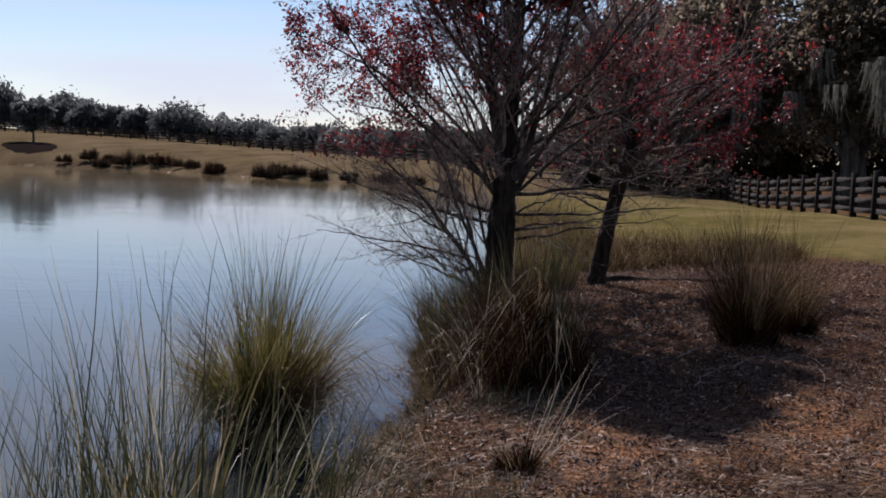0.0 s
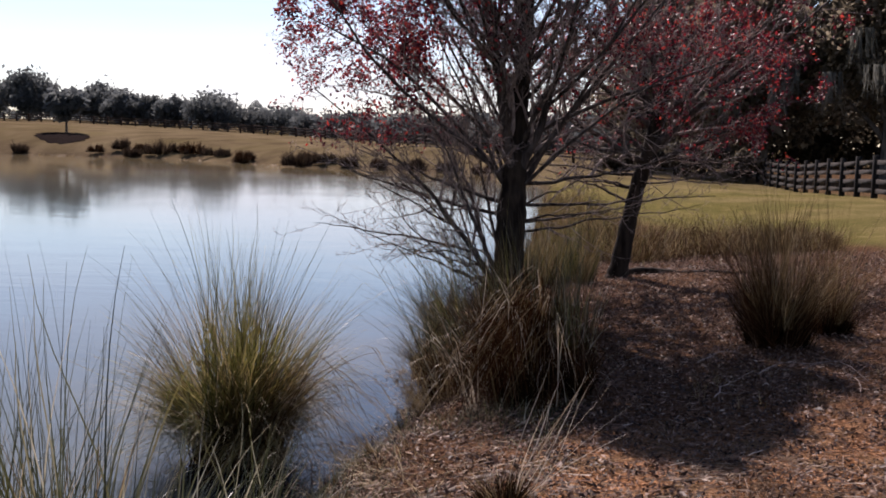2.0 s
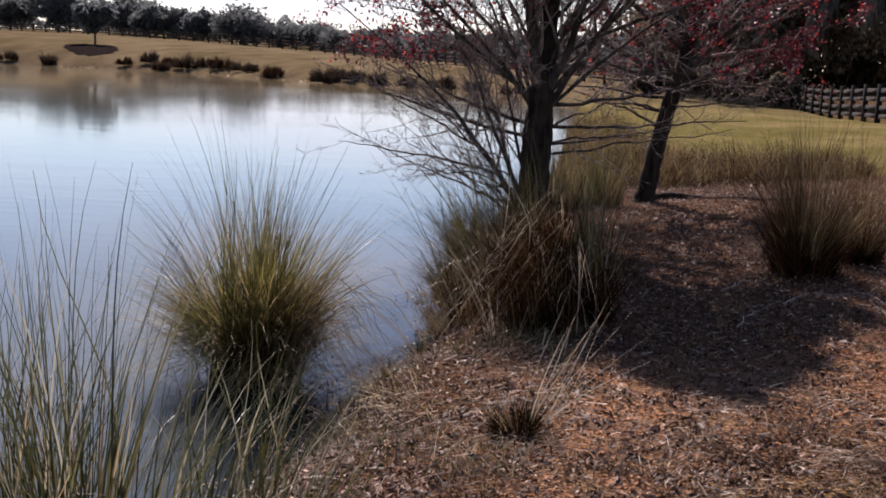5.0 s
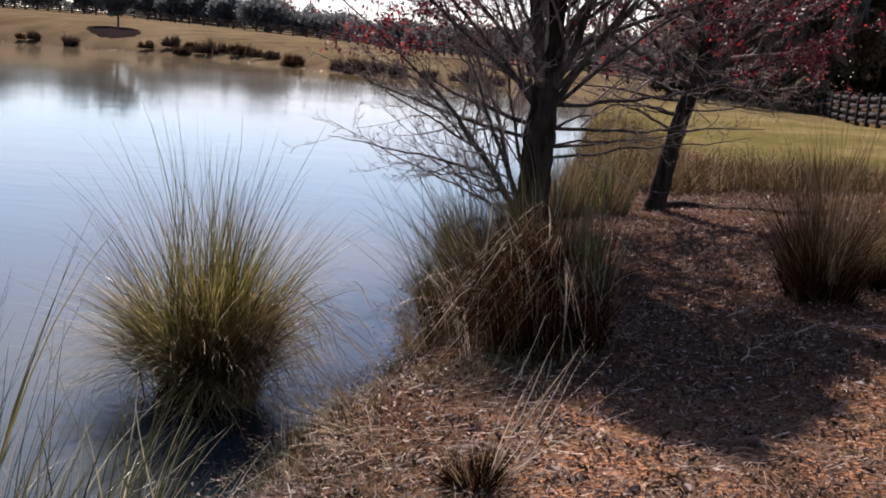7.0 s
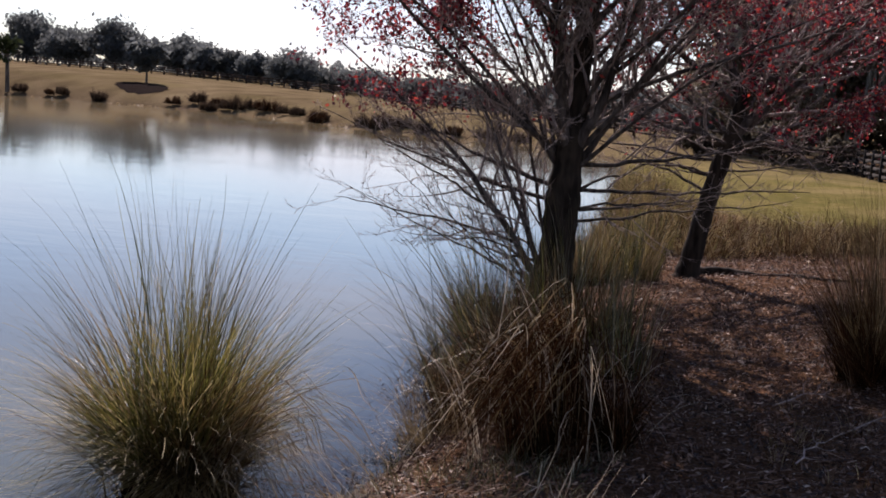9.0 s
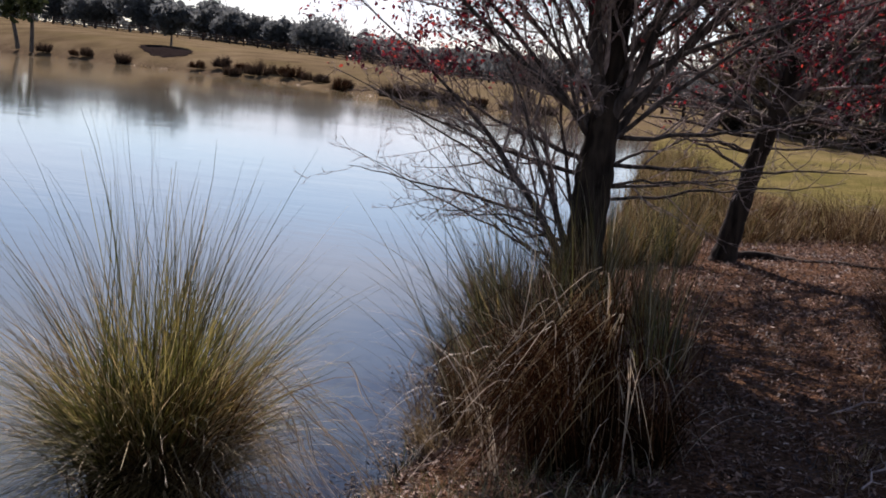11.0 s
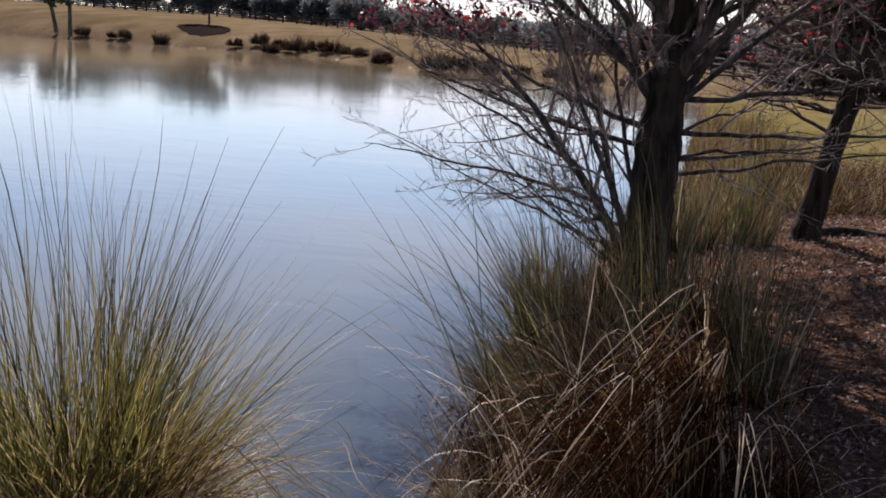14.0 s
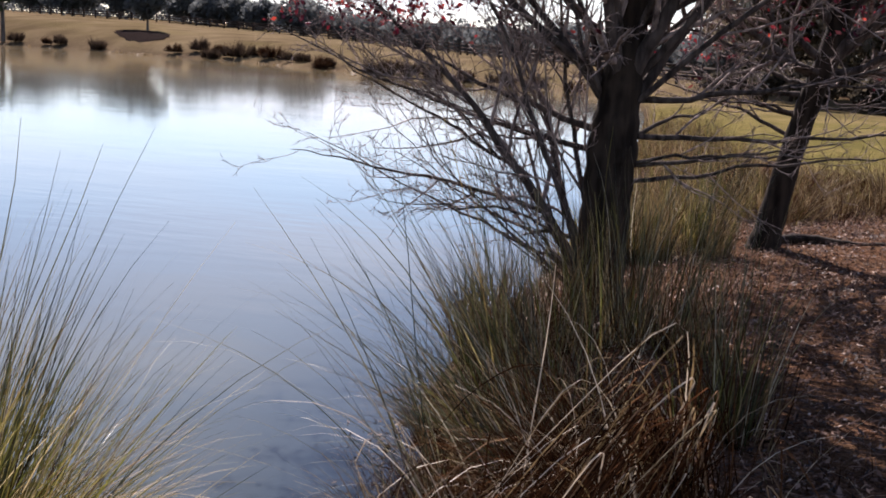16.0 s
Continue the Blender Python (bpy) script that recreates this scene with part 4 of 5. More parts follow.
maple(2.52, 15.2, "leaning red maple with a dark trunk and red leaf sprays", 8,
      [((0, 0, 0), 0.175), ((0.04, 0, 0.25), 0.135), ((0.15, 0, 0.9), 0.112), ((0.28, 0, 1.5), 0.108), ((0.42, 0, 2.0), 0.108), ((0.56, 0.05, 2.9), 0.088), ((0.66, 0.1, 4.2), 0.045), ((0.7, 0.1, 6.0), 0.02)],
      [([(0.38, 0, 1.85), (0.75, -0.1, 2.2), (1.3, -0.2, 2.7), (3.0, -0.3, 4.2)], 0.08),
       ([(0.32, 0, 1.75), (0.75, -0.2, 1.85), (1.3, -0.4, 2.1), (2.1, -0.6, 2.5)], 0.045),
       ([(0.3, 0, 1.7), (-0.2, -0.1, 1.95), (-0.8, -0.2, 2.3), (-1.6, -0.3, 2.8)], 0.05),
       ([(0.36, 0, 1.9), (-0.3, -0.1, 2.3), (-1.0, -0.3, 2.9), (-1.8, -0.4, 3.6)], 0.04),
       ([(0.44, 0, 2.2), (0.2, 0.1, 2.9), (-0.2, 0.2, 3.8), (-0.6, 0.2, 4.9)], 0.06)]
      + side_boughs(6, (0.4, 1.2, 0.6), -1.5, 0.4, 1.1, 0.02) + side_boughs(5, (0.45, 1.35, 0.6), 2.1, 0.4, 1.2, 0.022),
      rising_boughs(14, 0.45, 2.0, 3.6, 3.0, 0.042),
      15000, lambda q: np.where(q[:, 2] > 4.1, 0.25, 1.0) * np.clip(q[:, 2] - 1.6, 0.02, 1.5) * np.clip(np.hypot(q[:, 0] - 0.3, q[:, 1]) - 0.5, 0.05, 2.0), 0)


# Made-up branch that stands in for the shadow line running from the trunk.
def shadow_line_branch():
    root = thing("shadow_line_branch", (2.62, 15.42, z_at(2.62, 15.42) + 0.01), "dark branch added for the shadow line at the maple's foot", "branch")
    line = smooth_line([(0, 0, 0.02), (0.35, 0.12, 0.05), (0.8, 0.07, 0.03), (1.3, 0.24, 0.05), (1.9, 0.2, 0.02), (2.4, 0.36, 0.05)], 5)
    v, f = tubes([(line, np.linspace(0.055, 0.014, len(line)) * (1 + 0.12 * np.sin(np.arange(len(line)) * 2.3)))], 8)
    part("stem", mesh_from("stem", v, f, [BARK], True), root)
    v, f = tubes([(smooth_line([(1.5, 0.25, 0.04), (1.9, 0.0, 0.10), (2.3, -0.05, 0.16)], 4), np.linspace(0.02, 0.006, 9))], 6)
    part("side_branch", mesh_from("side_branch", v, f, [BARK], True), root)


shadow_line_branch()


def dead_twig(x, y, turn, length, seed):
    """A pale forked stick, propped on its own side shoots."""
    rng = np.random.default_rng(seed)
    root = thing("dead_twig", (x, y, z_at(x, y)), "pale grey forked dead twig lying on the leaf litter", "twig", "dead twigs", turn=turn)
    line = np.stack([np.linspace(0, length, 8), np.cumsum(rng.normal(0, 0.02, 8)), 0.02 + 0.22 * length * np.sin(np.linspace(0.1, 2.6, 8))], -1)
    v, f = tubes([(line, np.linspace(0.006, 0.002, 8))], 6)
    part("stem", mesh_from("stem", v, f, [TWIG_BARK], True), root)
    for i in range(5):
        p = line[1 + i]
        end = p + np.array([rng.uniform(0.05, 0.22), rng.choice([-1, 1]) * rng.uniform(0.05, 0.2), rng.uniform(-0.05, 0.16)]) * length * 1.4
        end[2] = max(end[2], 0.01)
        v, f = tubes([(smooth_line([p, 0.5 * (p + end) + rng.normal(0, 0.02, 3), end], 3), np.linspace(0.0035, 0.0015, 7))], 5)
        part("side_shoot", mesh_from("side_shoot", v, f, [TWIG_BARK], True), root)


for k, (x, y, turn, length) in enumerate([(3.72, 8.75, -70, 0.75), (3.95, 8.3, -95, 0.55), (2.85, 7.7, 60, 0.4), (3.3, 8.5, 20, 0.5), (2.9, 9.0, 10, 0.45)]):
    dead_twig(x, y, turn, length, 700 + k)
for k, (x, y, h) in enumerate([(2.8, 7.75, 0.34), (2.95, 8.1, 0.3), (3.35, 8.55, 0.36), (3.0, 8.95, 0.26), (2.3, 8.3, 0.22), (3.6, 7.9, 0.24), (2.5, 6.9, 0.18), (4.4, 8.8, 0.3)]):
    grass_clump("grass_tuft", x, y, "sparse grey dead weeds standing in the leaf litter", 720 + k, h, 0.1, 0.9, 0, 34, 20, None, 0.9, 0.004, 0.0, group="small tufts")

# ---- fences ----


def box(a, b, half_w, z0, z1):
    """Upright slab between two points of the plan."""
    a, b = np.array(a, float), np.array(b, float)
    d = (b - a)[:2] / (np.linalg.norm((b - a)[:2]) + 1e-9)
    n = np.array([-d[1], d[0]]) * half_w
    v = []
    for q, lo, hi in ((a, z0[0], z1[0]), (b, z0[1], z1[1])):
        for s in (-1, 1):
            for z in (lo, hi):
                v.append((q[0] + s * n[0], q[1] + s * n[1], z))
    f = [(0, 1, 3, 2), (4, 6, 7, 5), (0, 4, 5, 1), (2, 3, 7, 6), (1, 5, 7, 3), (0, 2, 6, 4)]
    return v, f


def fence(line, label, paint, board_paint, post_h, post_w, boards, board_h, step, group):
    """Posts with horizontal boards along a line of the plan; every post and board is a part."""
    whole = [np.array(p, float) for p in line]
    spots = []
    for a, b in zip(whole, whole[1:]):
        n = max(1, round(np.linalg.norm(b - a) / step))
        spots += [a + (b - a) * i / n for i in range(n)]
    spots.append(whole[-1])
    zs = [z_at(*p) for p in spots]
    root = thing("fence", (0, 0, 0), label, "fence", group)
    rng = np.random.default_rng(len(spots))
    for p, z in zip(spots, zs):
        w = post_w / 2
        v, f = box((p[0] - w, p[1]), (p[0] + w, p[1]), w, (z - 0.3, z - 0.3), (z + post_h, z + post_h + rng.uniform(-0.03, 0.03)))
        part("post", mesh_from("post", v, f, [paint]), root)
    for (p, z), (q, w) in zip(zip(spots, zs), zip(spots[1:], zs[1:])):
        for h in boards:
            v, f = box(p, q, 0.02, (z + h, w + h), (z + h + board_h, w + h + board_h))
            v = [(x, y - post_w / 2 - 0.02, zz) for x, y, zz in v]
            part("board", mesh_from("board", v, f, [board_paint]), root)
    return root


fence([(10.6, 20.0), (11.4, 33.0), (12.1, 50.0), (12.5, 62.0)], "black post fence with weathered grey boards along the lawn", FENCE_PAINT, BOARD_WOOD, 1.36, 0.17, (0.16, 0.46, 0.76, 1.06), 0.15, 2.6, "board fences")
fence([(-122, 205), (-81, 186), (-62, 177), (-37, 156), (-22.3, 135), (-12.4, 112), (-2.0, 90), (8.4, 66.5)], "brown post and rail fence on the rise across the pond", RAIL_WOOD, RAIL_WOOD, 1.45, 0.22, (0.35, 0.75, 1.15), 0.16, 3.6, "board fences")

# ---- far trees ----


def crown_points(rng, n, height, width, low, lumps):
    """Leaf places in an egg-shaped crown of overlapping lumps, hollow inside and ragged outside."""
    cs = []
    mid, half = 0.5 * (height + low), 0.5 * (height - low)
    for i in range(lumps):
        d = rng.normal(0, 1, 3)
        d *= rng.uniform(0.45, 1.0) / np.linalg.norm(d)
        fat = 1.0 - 0.22 * d[2]
        r = width * rng.uniform(0.12, 0.19)
        cs.append((d[0] * fat * (width * 0.5 - r), d[1] * fat * (width * 0.5 - r), mid + d[2] * max(0.3, half - r * 0.8), r))
    pts = []
    for cx, cy, cz, r in cs:
        m = n // lumps
        d = rng.normal(0, 1, (m, 3))
        d /= np.linalg.norm(d, axis=1, keepdims=True)
        q = d * (r * rng.uniform(0.3, 1.12, (m, 1)) ** 0.6) * np.array([1, 1, 0.85])
        pts.append(q + np.array([cx, cy, cz]))
    return np.concatenate(pts), cs


def far_tree(x, y, label, seed, height, width, low=0.12, leaf=0.36, n=4200, mat=None, bare=0, name="oak_tree", group="far trees", trunk_r=0.22, lumps=26):
    rng = np.random.default_rng(seed)
    root = thing(name, (x, y, z_at(x, y) - 0.1), label, "tree", group)
    pts, cs = crown_points(rng, n, height, width, height * low, lumps)
    lines = [(smooth_line([(0, 0, 0), (rng.normal(0, 0.1), 0, height * 0.35), (rng.normal(0, 0.3), rng.normal(0, 0.3), height * 0.8)], 4), np.linspace(trunk_r, trunk_r * 0.25, 9))]
    v, f = tubes(lines, 8)
    part("trunk", mesh_from("trunk", v, f, [FAR_BARK], True), root)
    limbs = []
    for cx, cy, cz, r in cs:
        limbs.append((smooth_line([(0, 0, cz * 0.45), (cx * 0.5, cy * 0.5, cz * 0.75), (cx, cy, cz)], 3), np.linspace(trunk_r * 0.4, 0.03, 7)))
    v, f = tubes(limbs, 5)
    part("limbwork", mesh_from("limbwork", v, f, [FAR_BARK], True), root, kind="stuff")
    if bare:
        out, tips = [[], [], [], []], []
        for i in range(bare):
            grow(rng, (rng.normal(0, width * 0.12), rng.normal(0, width * 0.12), height * 0.45), (rng.normal(0, 0.35), rng.normal(0, 0.35), 1), height * 0.62, 0.07, 1, out, tips, 0.15, 0.1, (5, 5, 3), 0.5)
        v, f = tubes(out[1] + out[2] + out[3], 3)
        part("branchwork", mesh_from("branchwork", v, f, [FAR_BARK]), root, "bare grey upper branches", kind="stuff")
    v, f = cards(rng, pts, leaf, 1.5)
    heart = np.concatenate([np.array([cx, cy, cz]) + rng.normal(0, r * 0.42, (max(8, n // 180) if mat is not SHADE_LEAF else 2, 3)) for cx, cy, cz, r in cs])
    w, g = cards(rng, heart, leaf * 4.0, 1.3)
    v, f = np.concatenate([v, w]), np.concatenate([f, g + len(v)])
    part("crown", mesh_from("crown", v, f, [mat or HAZED_LEAF]), root, kind="stuff")
    return root


EYE3 = (1.77, -0.13, 1.86)


def on_bearing(b, y):
    return EYE3[0] + b * (y - EYE3[1])


OAK = "dark green oak tree behind the far rail fence"
for k, (b, y, e, w) in enumerate([(-0.80, 222, 0.05, 13), (-0.745, 220, 0.044, 12), (-0.70, 218, 0.048, 11), (-0.655, 216, 0.042, 11), (-0.603, 212, 0.0575, 15), (-0.557, 208, 0.0455, 14), (-0.508, 206, 0.0535, 16),
                                  (-0.438, 202, 0.045, 13), (-0.411, 196, 0.0355, 11), (-0.366, 190, 0.0325, 9)]):
    x = on_bearing(b, y)
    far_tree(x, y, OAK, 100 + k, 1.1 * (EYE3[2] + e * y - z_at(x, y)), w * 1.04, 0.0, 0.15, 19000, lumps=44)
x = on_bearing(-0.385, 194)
far_tree(x, 194, "greyish green tree behind the far rail fence", 120, EYE3[2] + 0.0355 * 194 - z_at(x, 194), 8, 0.0, mat=HAZED_GREY_LEAF, leaf=0.16, n=12000)
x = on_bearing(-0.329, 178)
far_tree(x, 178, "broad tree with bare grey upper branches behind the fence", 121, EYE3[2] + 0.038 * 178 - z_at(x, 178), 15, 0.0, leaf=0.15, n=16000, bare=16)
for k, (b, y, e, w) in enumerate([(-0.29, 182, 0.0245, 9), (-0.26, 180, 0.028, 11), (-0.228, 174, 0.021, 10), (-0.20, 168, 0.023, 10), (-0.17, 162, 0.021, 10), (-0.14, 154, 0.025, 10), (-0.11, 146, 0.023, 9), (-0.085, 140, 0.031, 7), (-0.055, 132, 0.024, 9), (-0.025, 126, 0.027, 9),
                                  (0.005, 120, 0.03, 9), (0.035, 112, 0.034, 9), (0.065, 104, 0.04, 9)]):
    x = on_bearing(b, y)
    far_tree(x, y, "grey-green tree in the distant tree line", 130 + k, EYE3[2] + e * y - z_at(x, y), w * 1.15, 0.0, mat=HAZED_GREY_LEAF if k % 3 == 0 else HAZED_LEAF, leaf=0.15, n=8000, lumps=26)
far_tree(-49.0, 107.4, "small round oak standing alone on the far slope", 150, 4.9, 5.4, 0.24, 0.22, 3800, trunk_r=0.13, lumps=26)


def far_woods():
    rng = np.random.default_rng(9)
    n = 45000
    b = rng.uniform(-0.95, 0.12, n)
    y = np.interp(b, [-0.95, -0.5, -0.3, 0.12], [245, 228, 205, 128]) + rng.uniform(0, 14, n)
    x = on_bearing(b, y)
    top = 3.3 + 1.0 * np.sin(b * 61) + 0.8 * np.sin(b * 173 + 1) + 0.4 * np.sin(b * 411)
    c = np.stack([x, y, ground_z(x, y) + top * rng.uniform(0, 1, n) ** 0.8], -1)
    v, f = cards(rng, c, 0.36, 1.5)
    tagged(new("far_woods", mesh_from("far_woods", v, f, [HAZED_LEAF])), "hazy grey-green thicket behind the far fence", "woods", kind="stuff")


far_woods()


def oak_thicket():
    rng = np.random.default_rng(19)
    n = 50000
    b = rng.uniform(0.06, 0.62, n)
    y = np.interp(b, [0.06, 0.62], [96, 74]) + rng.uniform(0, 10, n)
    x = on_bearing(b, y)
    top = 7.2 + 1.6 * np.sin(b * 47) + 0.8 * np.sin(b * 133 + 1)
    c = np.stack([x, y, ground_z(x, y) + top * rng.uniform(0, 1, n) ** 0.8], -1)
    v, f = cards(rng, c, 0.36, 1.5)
    tagged(new("shaded_thicket", mesh_from("shaded_thicket", v, f, [SHADED_THICKET_LEAF])), "undergrowth coloured dark for the shade below the live oaks", "woods", kind="stuff")


oak_thicket()


# Mulch mound laid along the lone oak's shadow, with that shadow in its near-black colour.
def mulch_and_shadow(x, y):
    rng = np.random.default_rng(15)
    rings, n = 7, 40
    v, f = [], []
    for i in range(rings + 1):
        u = i / rings
        for j in range(n):
            a = 2 * math.pi * j / n
            r = u * (1 + 0.08 * math.sin(3 * a) + 0.05 * rng.normal())
            px, py = x + 2.7 * r * math.cos(a) - 1.55 * r * math.sin(a), y + 3.7 * r * math.sin(a)
            v.append((px, py, z_at(px, py) + 0.05 + 0.2 * (1 - u * u) + 0.02 * rng.normal() * (1 - u) - 0.06 * u))
    for i in range(rings):
        for j in range(n):
            f.append((i * n + j, i * n + (j + 1) % n, (i + 1) * n + (j + 1) % n, (i + 1) * n + j))
    m, nt, p = material("shadowed_mulch")
    grain = noise_at(nt, 8.0, 5.0)
    nt.links.new(ramp(nt, grain, [(0.3, (0.007, 0.0055, 0.005)), (0.7, (0.024, 0.018, 0.016))]), p.inputs["Base Color"])
    p.inputs["Roughness"].default_value = 0.95
    p.inputs["Specular IOR Level"].default_value = 0.0
    bump(nt, grain, 0.6, 0.05, p)
    tagged(new("mulch_and_shadow", mesh_from("mulch_and_shadow", v, f, [m], True)), "low dark mound for the lone oak's mulch and shadow", "mulch bed")


mulch_and_shadow(-46.9, 102.0)


def palm(bx, y, lean, h, seed):
    rng = np.random.default_rng(seed)
    root = thing("palm_tree", (bx, y, z_at(bx, y) - 0.1), "cabbage palm with a round head at the water's edge", "palm tree", "palms")
    line = smooth_line([(0, 0, 0), (lean * 0.35, 0, h * 0.4), (lean, 0, h)], 5)
    v, f = tubes([(line, np.linspace(0.2, 0.15, len(line)) * (1 + 0.08 * (np.arange(len(line)) % 2)))], 8)
    part("trunk", mesh_from("trunk", v, f, [FAR_BARK], True), root, "rough grey palm trunk")
    v, f = blades(rng, 300, 0.12, 1.7, 1.0, 1.2, 0.16, 5)
    d = rng.normal(0, 1, (130, 3))
    d[:, 2] = d[:, 2] * 0.8 + 0.1
    d /= np.linalg.norm(d, axis=1, keepdims=True)
    c, g = cards(rng, d * rng.uniform(0.3, 1.35, (130, 1)), 0.45, 1.8)
    v, f = np.concatenate([v, c]), np.concatenate([f, g + len(v)])
    v = v + np.array([lean, 0, h])
    part("palm_head", mesh_from("palm_head", v, f, [PALM_LEAF]), root, "dense dark green fan fronds", kind="stuff")


palm(-56.6, 94.6, -0.1, 4.1, 1)
palm(-58.2, 94.9, -0.95, 3.7, 2)

# ---- clumps along the far bank ----
BANK = [(-0.603, 1.0, 0.9, 0.45), (-0.571, 0.8, 0.5, 0.28), (-0.557, 1.0, 1.0, 0.4), (-0.520, 0.4, 1.05, 0.45), (-0.444, 1.5, 0.8, 0.5), (-0.418, 2.8, 1.0, 0.5), (-0.4075, 0.5, 0.85, 0.65), (-0.398, 3.0, 0.9, 0.45),
        (-0.382, 1.8, 1.2, 0.85), (-0.364, 3.2, 1.0, 0.4), (-0.348, 3.4, 1.05, 0.85), (-0.328, 3.5, 0.85, 0.75), (-0.318, 3.5, 0.75, 0.45), (-0.3026, 0.4, 1.1, 0.42), (-0.294, 2.0, 1.05, 0.32), (-0.247, 0.8, 1.1, 0.8),
        (-0.234, 2.5, 0.7, 0.4), (-0.2217, 1.8, 0.85, 0.65), (-0.199, 1.0, 0.8, 0.5), (-0.171, 0.8, 0.75, 0.5), (-0.138, 0.8, 0.85, 0.65), (-0.108, 0.8, 0.75, 0.5), (-0.075, 0.8, 0.8, 0.5)]


def bank_clump(b, back, h, w, seed):
    ys = np.linspace(40, 120, 801)
    xs = on_bearing(b, ys)
    wet, _ = inside_and_far(xs, ys, SHORE)
    y = ys[np.where(wet)[0].max()] + back
    x = on_bearing(b, y)
    rng = np.random.default_rng(seed)
    root = thing("grass_clump", (x, y, z_at(x, y) - 0.03), "dark rounded grass clump on the far bank of the pond", "grass clump", "far bank clumps")
    h, w = h * rng.uniform(0.7, 1.2), w * 1.35
    v, f = blades(rng, 520, w * 0.75, h * 1.2, 0.8, 0.5, 0.055, 4, short=0.5)
    part("foliage", mesh_from("foliage", v, f, [BROWN_BLADE if seed % 3 == 0 else BANK_BLADE]), root)
    v, f = blades(rng, 320, w * 0.9, h * 0.9, 1.0, 0.5, 0.06, 4, short=0.3)
    part("dead_foliage", mesh_from("dead_foliage", v, f, [BANK_BLADE]), root)


for k, row in enumerate(BANK):
    bank_clump(*row, 200 + k)



def waterline_debris():
    rng = np.random.default_rng(55)
    line = [p for p in SHORE if p[1] > 60 and p[0] > -75]
    pts = []
    for (ax, ay), (bx, by) in zip(line, line[1:]):
        for _ in range(int(math.hypot(bx - ax, by - ay) * 7)):
            u = rng.uniform(0, 1)
            x, y = ax + (bx - ax) * u, ay + (by - ay) * u
            if math.sin(x * 0.55) + 0.6 * math.sin(x * 1.7 + 1) + rng.normal(0, 0.4) > 0.0:
                pts.append((x + rng.normal(0, 0.12), y + rng.normal(0, 0.15), WATER + rng.uniform(0.02, 0.10)))
    v, f = cards(rng, np.array(pts), 0.08, 2.4, 0.4)
    tagged(new("shore_debris", mesh_from("shore_debris", v, f, [TAN_BLADE])), "pale dead reeds washed up along the far waterline", "debris", kind="stuff")


waterline_debris()

# ---- live oaks on the lawn's far side ----


def live_oak(x, y, seed, height, width, low, n, beards):
    root = far_tree(x, y, "huge dark live oak hung with grey moss", seed, height, width, low, 0.27, n, SHADE_LEAF, 0, "live_oak", "live oaks", 0.55, 46)
    rng = np.random.default_rng(seed + 7)
    for _ in range(beards):
        a, r = rng.uniform(0, 2 * np.pi), width * rng.uniform(0.3, 0.5)
        v, f = blades(rng, 60, 0.5, rng.uniform(1.6, 3.6), 0.10, 0.15, 0.07, 5)
        v[:, 2] *= -1
        v += np.array([math.cos(a) * r, math.sin(a) * r, height * rng.uniform(0.3, 0.62)])
        part("moss", mesh_from("moss", v, f, [MOSS_HAIR]), root, "grey hanging moss")
    return root


def moss_curtain(oak, x, y, low, high, count, seed):
    rng = np.random.default_rng(seed)
    for _ in range(count):
        v, f = blades(rng, 90, 0.45, rng.uniform(1.8, 3.8), 0.16, 0.2, 0.05, 6)
        v[:, 2] *= -1
        v += np.array([x + rng.normal(0, 0.9), y + rng.normal(0, 0.8), rng.uniform(low, high)])
        part("moss", mesh_from("moss", v, f, [MOSS_HAIR]), oak, "grey hanging moss")


live_oak(8.5, 74, 301, 14, 13, 0.05, 17000, 4)
live_oak(13.5, 68, 302, 16, 13, 0.06, 17000, 8)
live_oak(19.5, 62, 303, 16, 13, 0.12, 17000, 12)
moss_curtain(live_oak(24.5, 54, 304, 15, 12, 0.17, 14000, 10), -5.4, -2.0, 4.6, 8.2, 12, 311)
live_oak(14.0, 88, 305, 15, 16, 0.04, 14000, 3)
live_oak(26.0, 82, 306, 15, 16, 0.04, 14000, 3)


def thicket(x, y, seed, h, w):
    rng = np.random.default_rng(seed)
    root = thing("shrub", (x, y, z_at(x, y) - 0.05), "dark evergreen shrub at the shaded edge of the lawn", "shrub", "shrubs by the fence")
    pts, cs = crown_points(rng, 1500, h, w, 0.05, 12)
    v, f = tubes([(smooth_line([(0, 0, 0), (cx * 0.4, cy * 0.4, cz * 0.6), (cx, cy, cz)], 3), np.linspace(0.05, 0.012, 7)) for cx, cy, cz, r in cs], 5)
    part("stemwork", mesh_from("stemwork", v, f, [FAR_BARK], True), root, kind="stuff")
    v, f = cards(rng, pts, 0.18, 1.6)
    part("leafage", mesh_from("leafage", v, f, [SHADED_THICKET_LEAF]), root, kind="stuff")


for k, (x, y, h, w) in enumerate([(6.6, 61.5, 1.9, 3.2), (8.4, 60.0, 2.4, 3.4), (9.6, 62.5, 2.6, 3.6), (4.8, 64.5, 1.6, 3.0), (11.5, 60.5, 2.0, 3.0)]):
    thicket(x, y, 400 + k, h, w)

# ---- fallen leaves and straw ----


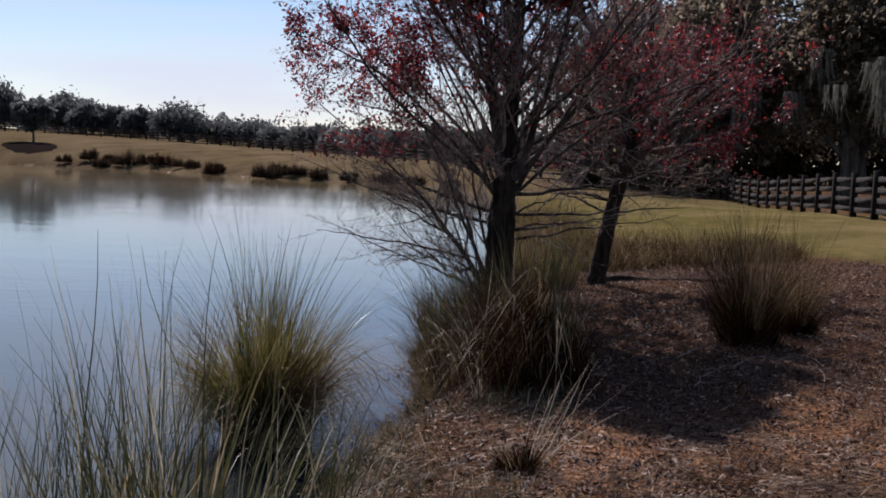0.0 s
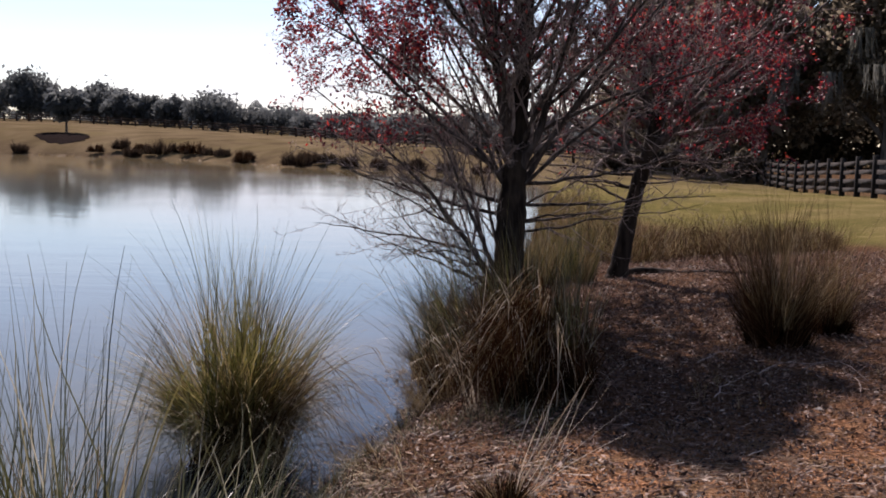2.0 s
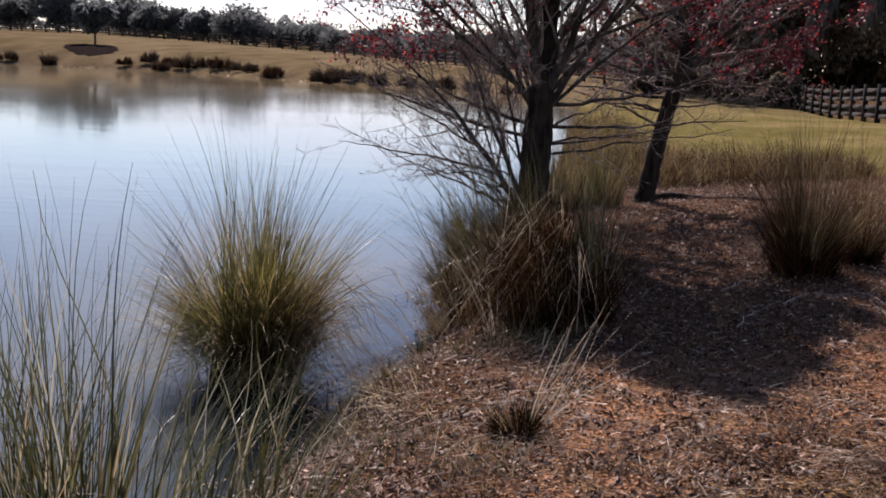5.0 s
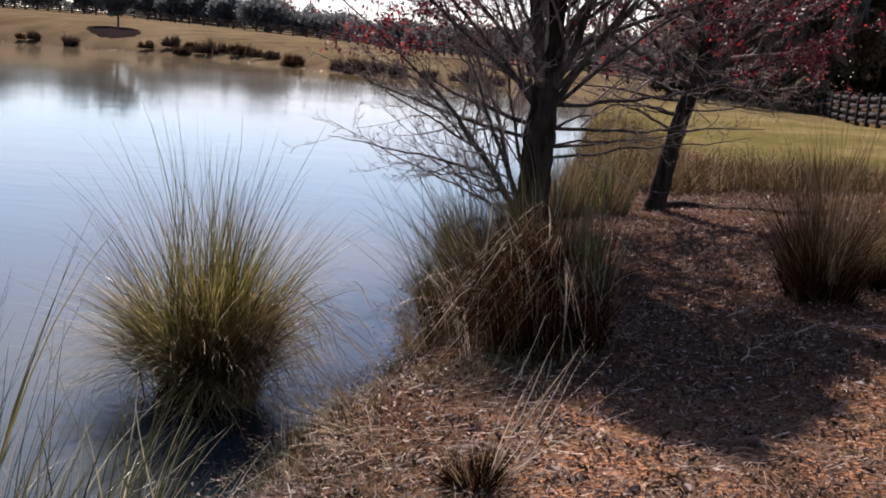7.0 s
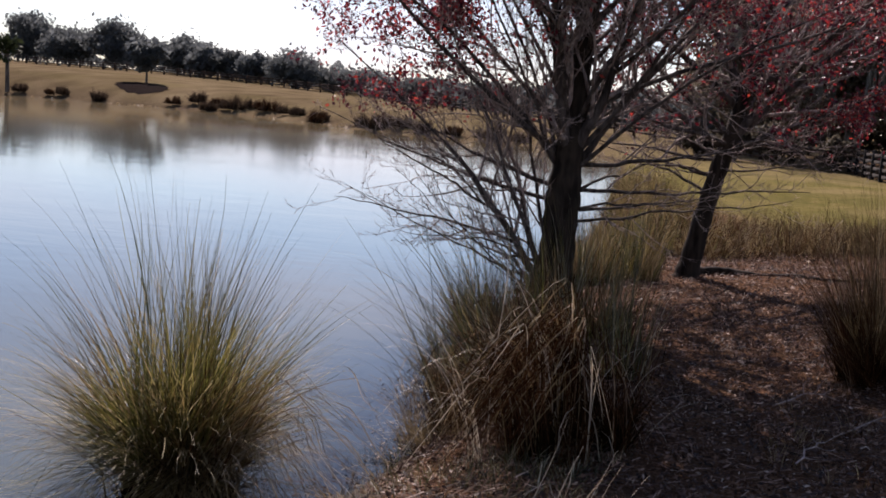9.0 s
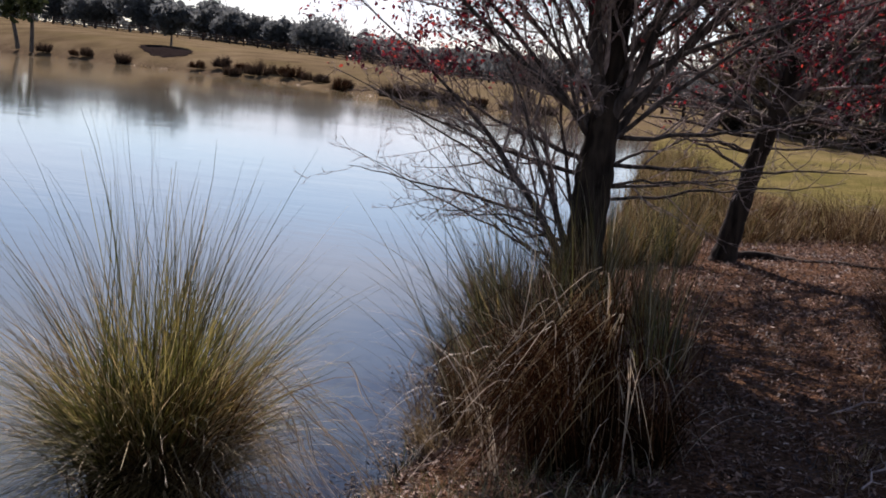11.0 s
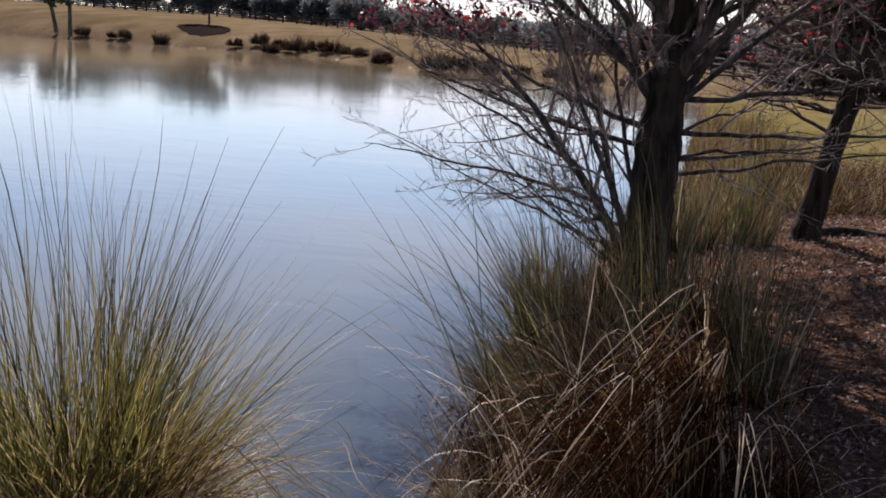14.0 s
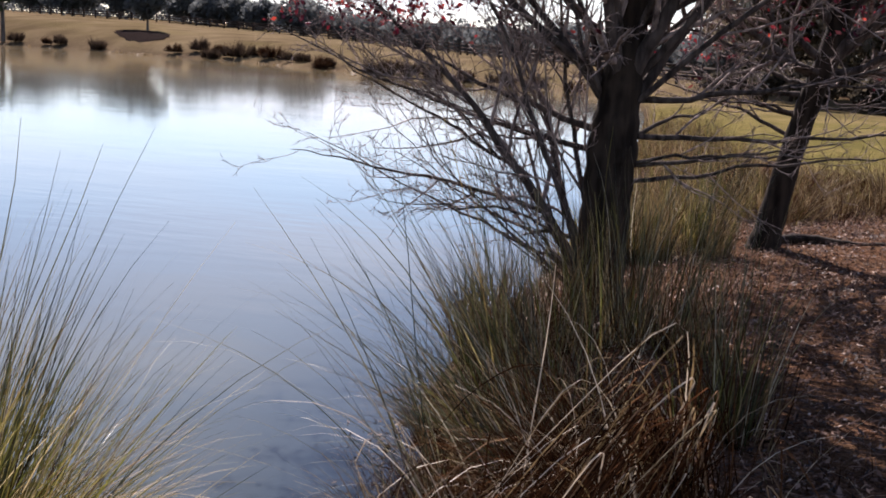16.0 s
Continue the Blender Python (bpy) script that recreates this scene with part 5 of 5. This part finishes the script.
def litter():
    rng = np.random.default_rng(77)
    n = 190000
    y = 3.8 + 15 * rng.uniform(0, 1, n) ** 1.5
    x = rng.uniform(-0.6, 7.5, n)
    inb, rim = inside_and_far(x, y, BED)
    wet, far = inside_and_far(x, y, SHORE)
    drift = 0.42 + 0.5 * (np.sin(x * 7.1 + 2 * np.sin(y * 3.3)) * np.sin(y * 6.3 + 1.7 * np.sin(x * 4.1)) + 0.5 * np.sin(x * 17 + y * 5) * np.sin(y * 15 - x * 6))
    keep = (np.where(inb, rim, -rim) + rng.normal(0, 0.35, n) > 0) & ~wet & (far > 0.05) & (rng.uniform(0, 1, n) < drift + 0.25)
    x, y = x[keep], y[keep]
    z = ground_z(x, y)
    c = np.stack([x, y, z + rng.uniform(0.004, 0.03, len(x))], -1)
    v, f = cards(rng, c, 0.016, 2.3, 0.6)
    grown = np.repeat(np.where(rng.uniform(0, 1, len(x)) < 0.05, rng.uniform(1.3, 1.9, len(x)), rng.uniform(0.5, 1.25, len(x))), 4)[:, None]
    v = np.repeat(c, 4, axis=0) + (v - np.repeat(c, 4, axis=0)) * grown
    v[:, 2] = np.maximum(v[:, 2], np.repeat(z, 4) + 0.002)
    tagged(new("leaf_litter", mesh_from("leaf_litter", v, f, [LITTER_LEAF])), "brown fallen leaves covering the ground under the trees", "leaf litter", kind="stuff")
    m = 30000
    y = 3.8 + 14 * rng.uniform(0, 1, m) ** 1.5
    x = rng.uniform(-0.4, 7.0, m)
    inb, rim = inside_and_far(x, y, BED)
    wet, far = inside_and_far(x, y, SHORE)
    keep = (np.where(inb, rim, -rim) + rng.normal(0, 0.5, m) > 0) & ~wet
    x, y = x[keep], y[keep]
    z = ground_z(x, y) + rng.uniform(0.01, 0.045, len(x))
    a = rng.uniform(0, np.pi, len(x))
    ln = 0.015 + 0.05 * rng.uniform(0, 1, len(x)) ** 2.5
    d = np.stack([np.cos(a) * ln, np.sin(a) * ln, rng.normal(0, 0.18, len(x)) * ln], -1)
    s = np.stack([-np.sin(a), np.cos(a), np.full(len(x), 0.6)], -1) * 0.0022
    c = np.stack([x, y, z], -1)
    v = np.stack([c - d - s, c - d + s, c + d + s, c + d - s], 1).reshape(-1, 3)
    tagged(new("straw_litter", mesh_from("straw_litter", v, np.arange(len(v)).reshape(-1, 4), [LITTER_LEAF])), "short dry straw stems scattered over the leaf litter", "straw litter", kind="stuff")


litter()


def shore_litter():
    """Straw and leaf scraps washed up and floating along the near bank."""
    rng = np.random.default_rng(79)
    n = 9000
    y = rng.uniform(4.9, 10.5, n)
    edge_x = np.interp(y, [4.6, 5.5, 6.5, 7.1, 7.8, 8.4, 9.0, 9.7, 10.3, 10.9], [-0.1, 0.25, 0.22, 0.28, 0.45, 0.55, 0.6, 0.5, 0.32, 0.2])
    x = edge_x + rng.normal(0.12, 0.2, n)
    patchy = rng.uniform(0, 1, n) < 0.5 + 0.5 * np.sin(x * 9 + 2 * np.sin(y * 4)) * np.sin(y * 7 + x * 3)
    x, y = x[patchy & (x > edge_x - 0.5)], y[patchy & (x > edge_x - 0.5)]
    z = np.maximum(ground_z(x, y), WATER)
    c = np.stack([x, y, z + rng.uniform(0.004, 0.02, len(x))], -1)
    v, f = cards(rng, c, 0.012, 3.6, 0.35)
    v[:, 2] = np.maximum(v[:, 2], np.repeat(z, 4) + 0.002)
    tagged(new("shore_litter", mesh_from("shore_litter", v, f, [STRAW])), "straw and leaf scraps along the waterline of the bank", "litter", kind="stuff")


shore_litter()


def cut_straw():
    """Cut grass lying in loose wisps on the open bank."""
    rng = np.random.default_rng(78)
    wisps = 100
    wx, wy = rng.normal(2.9, 1.1, wisps), rng.normal(4.8, 0.75, wisps)
    wa, wr = rng.uniform(0, np.pi, wisps), rng.uniform(0.06, 0.3, wisps)
    n = 9500
    j = rng.integers(0, wisps, n)
    x, y = wx[j] + rng.normal(0, 1, n) * wr[j], wy[j] + rng.normal(0, 1, n) * wr[j]
    wet, far = inside_and_far(x, y, SHORE)
    keep = ~wet & (far > 0.04)
    x, y, j = x[keep], y[keep], j[keep]
    n = len(x)
    a = wa[j] + rng.normal(0, 0.55, n)
    ln = 0.015 + 0.07 * rng.uniform(0, 1, n) ** 2
    rise = rng.normal(0, 0.16, n) * ln
    side = np.stack([-np.sin(a), np.cos(a), np.full(n, 0.5)], -1) * (0.0028 * rng.uniform(0.6, 1.3, n))[:, None]
    bow = rng.normal(0, 0.18, n) * ln
    rows = []
    for u in (-1.0, 0.0, 1.0):
        px = x + np.cos(a) * ln * u - np.sin(a) * bow * (1 - u * u)
        py = y + np.sin(a) * ln * u + np.cos(a) * bow * (1 - u * u)
        c = np.stack([px, py, ground_z(px, py) + 0.022 + rise * u + 0.012 * rng.uniform(0, 1, n)], -1)
        rows += [c - side, c + side]
    v = np.stack(rows, 1).reshape(-1, 3)
    i = np.arange(n)[:, None] * 6 + np.array([0, 2])[None, :]
    f = np.stack([i, i + 1, i + 3, i + 2], -1).reshape(-1, 4)
    tagged(new("cut_straw", mesh_from("cut_straw", v, f, [STRAW])), "loose tan wisps of cut straw lying on the bank", "straw", kind="stuff")


cut_straw()
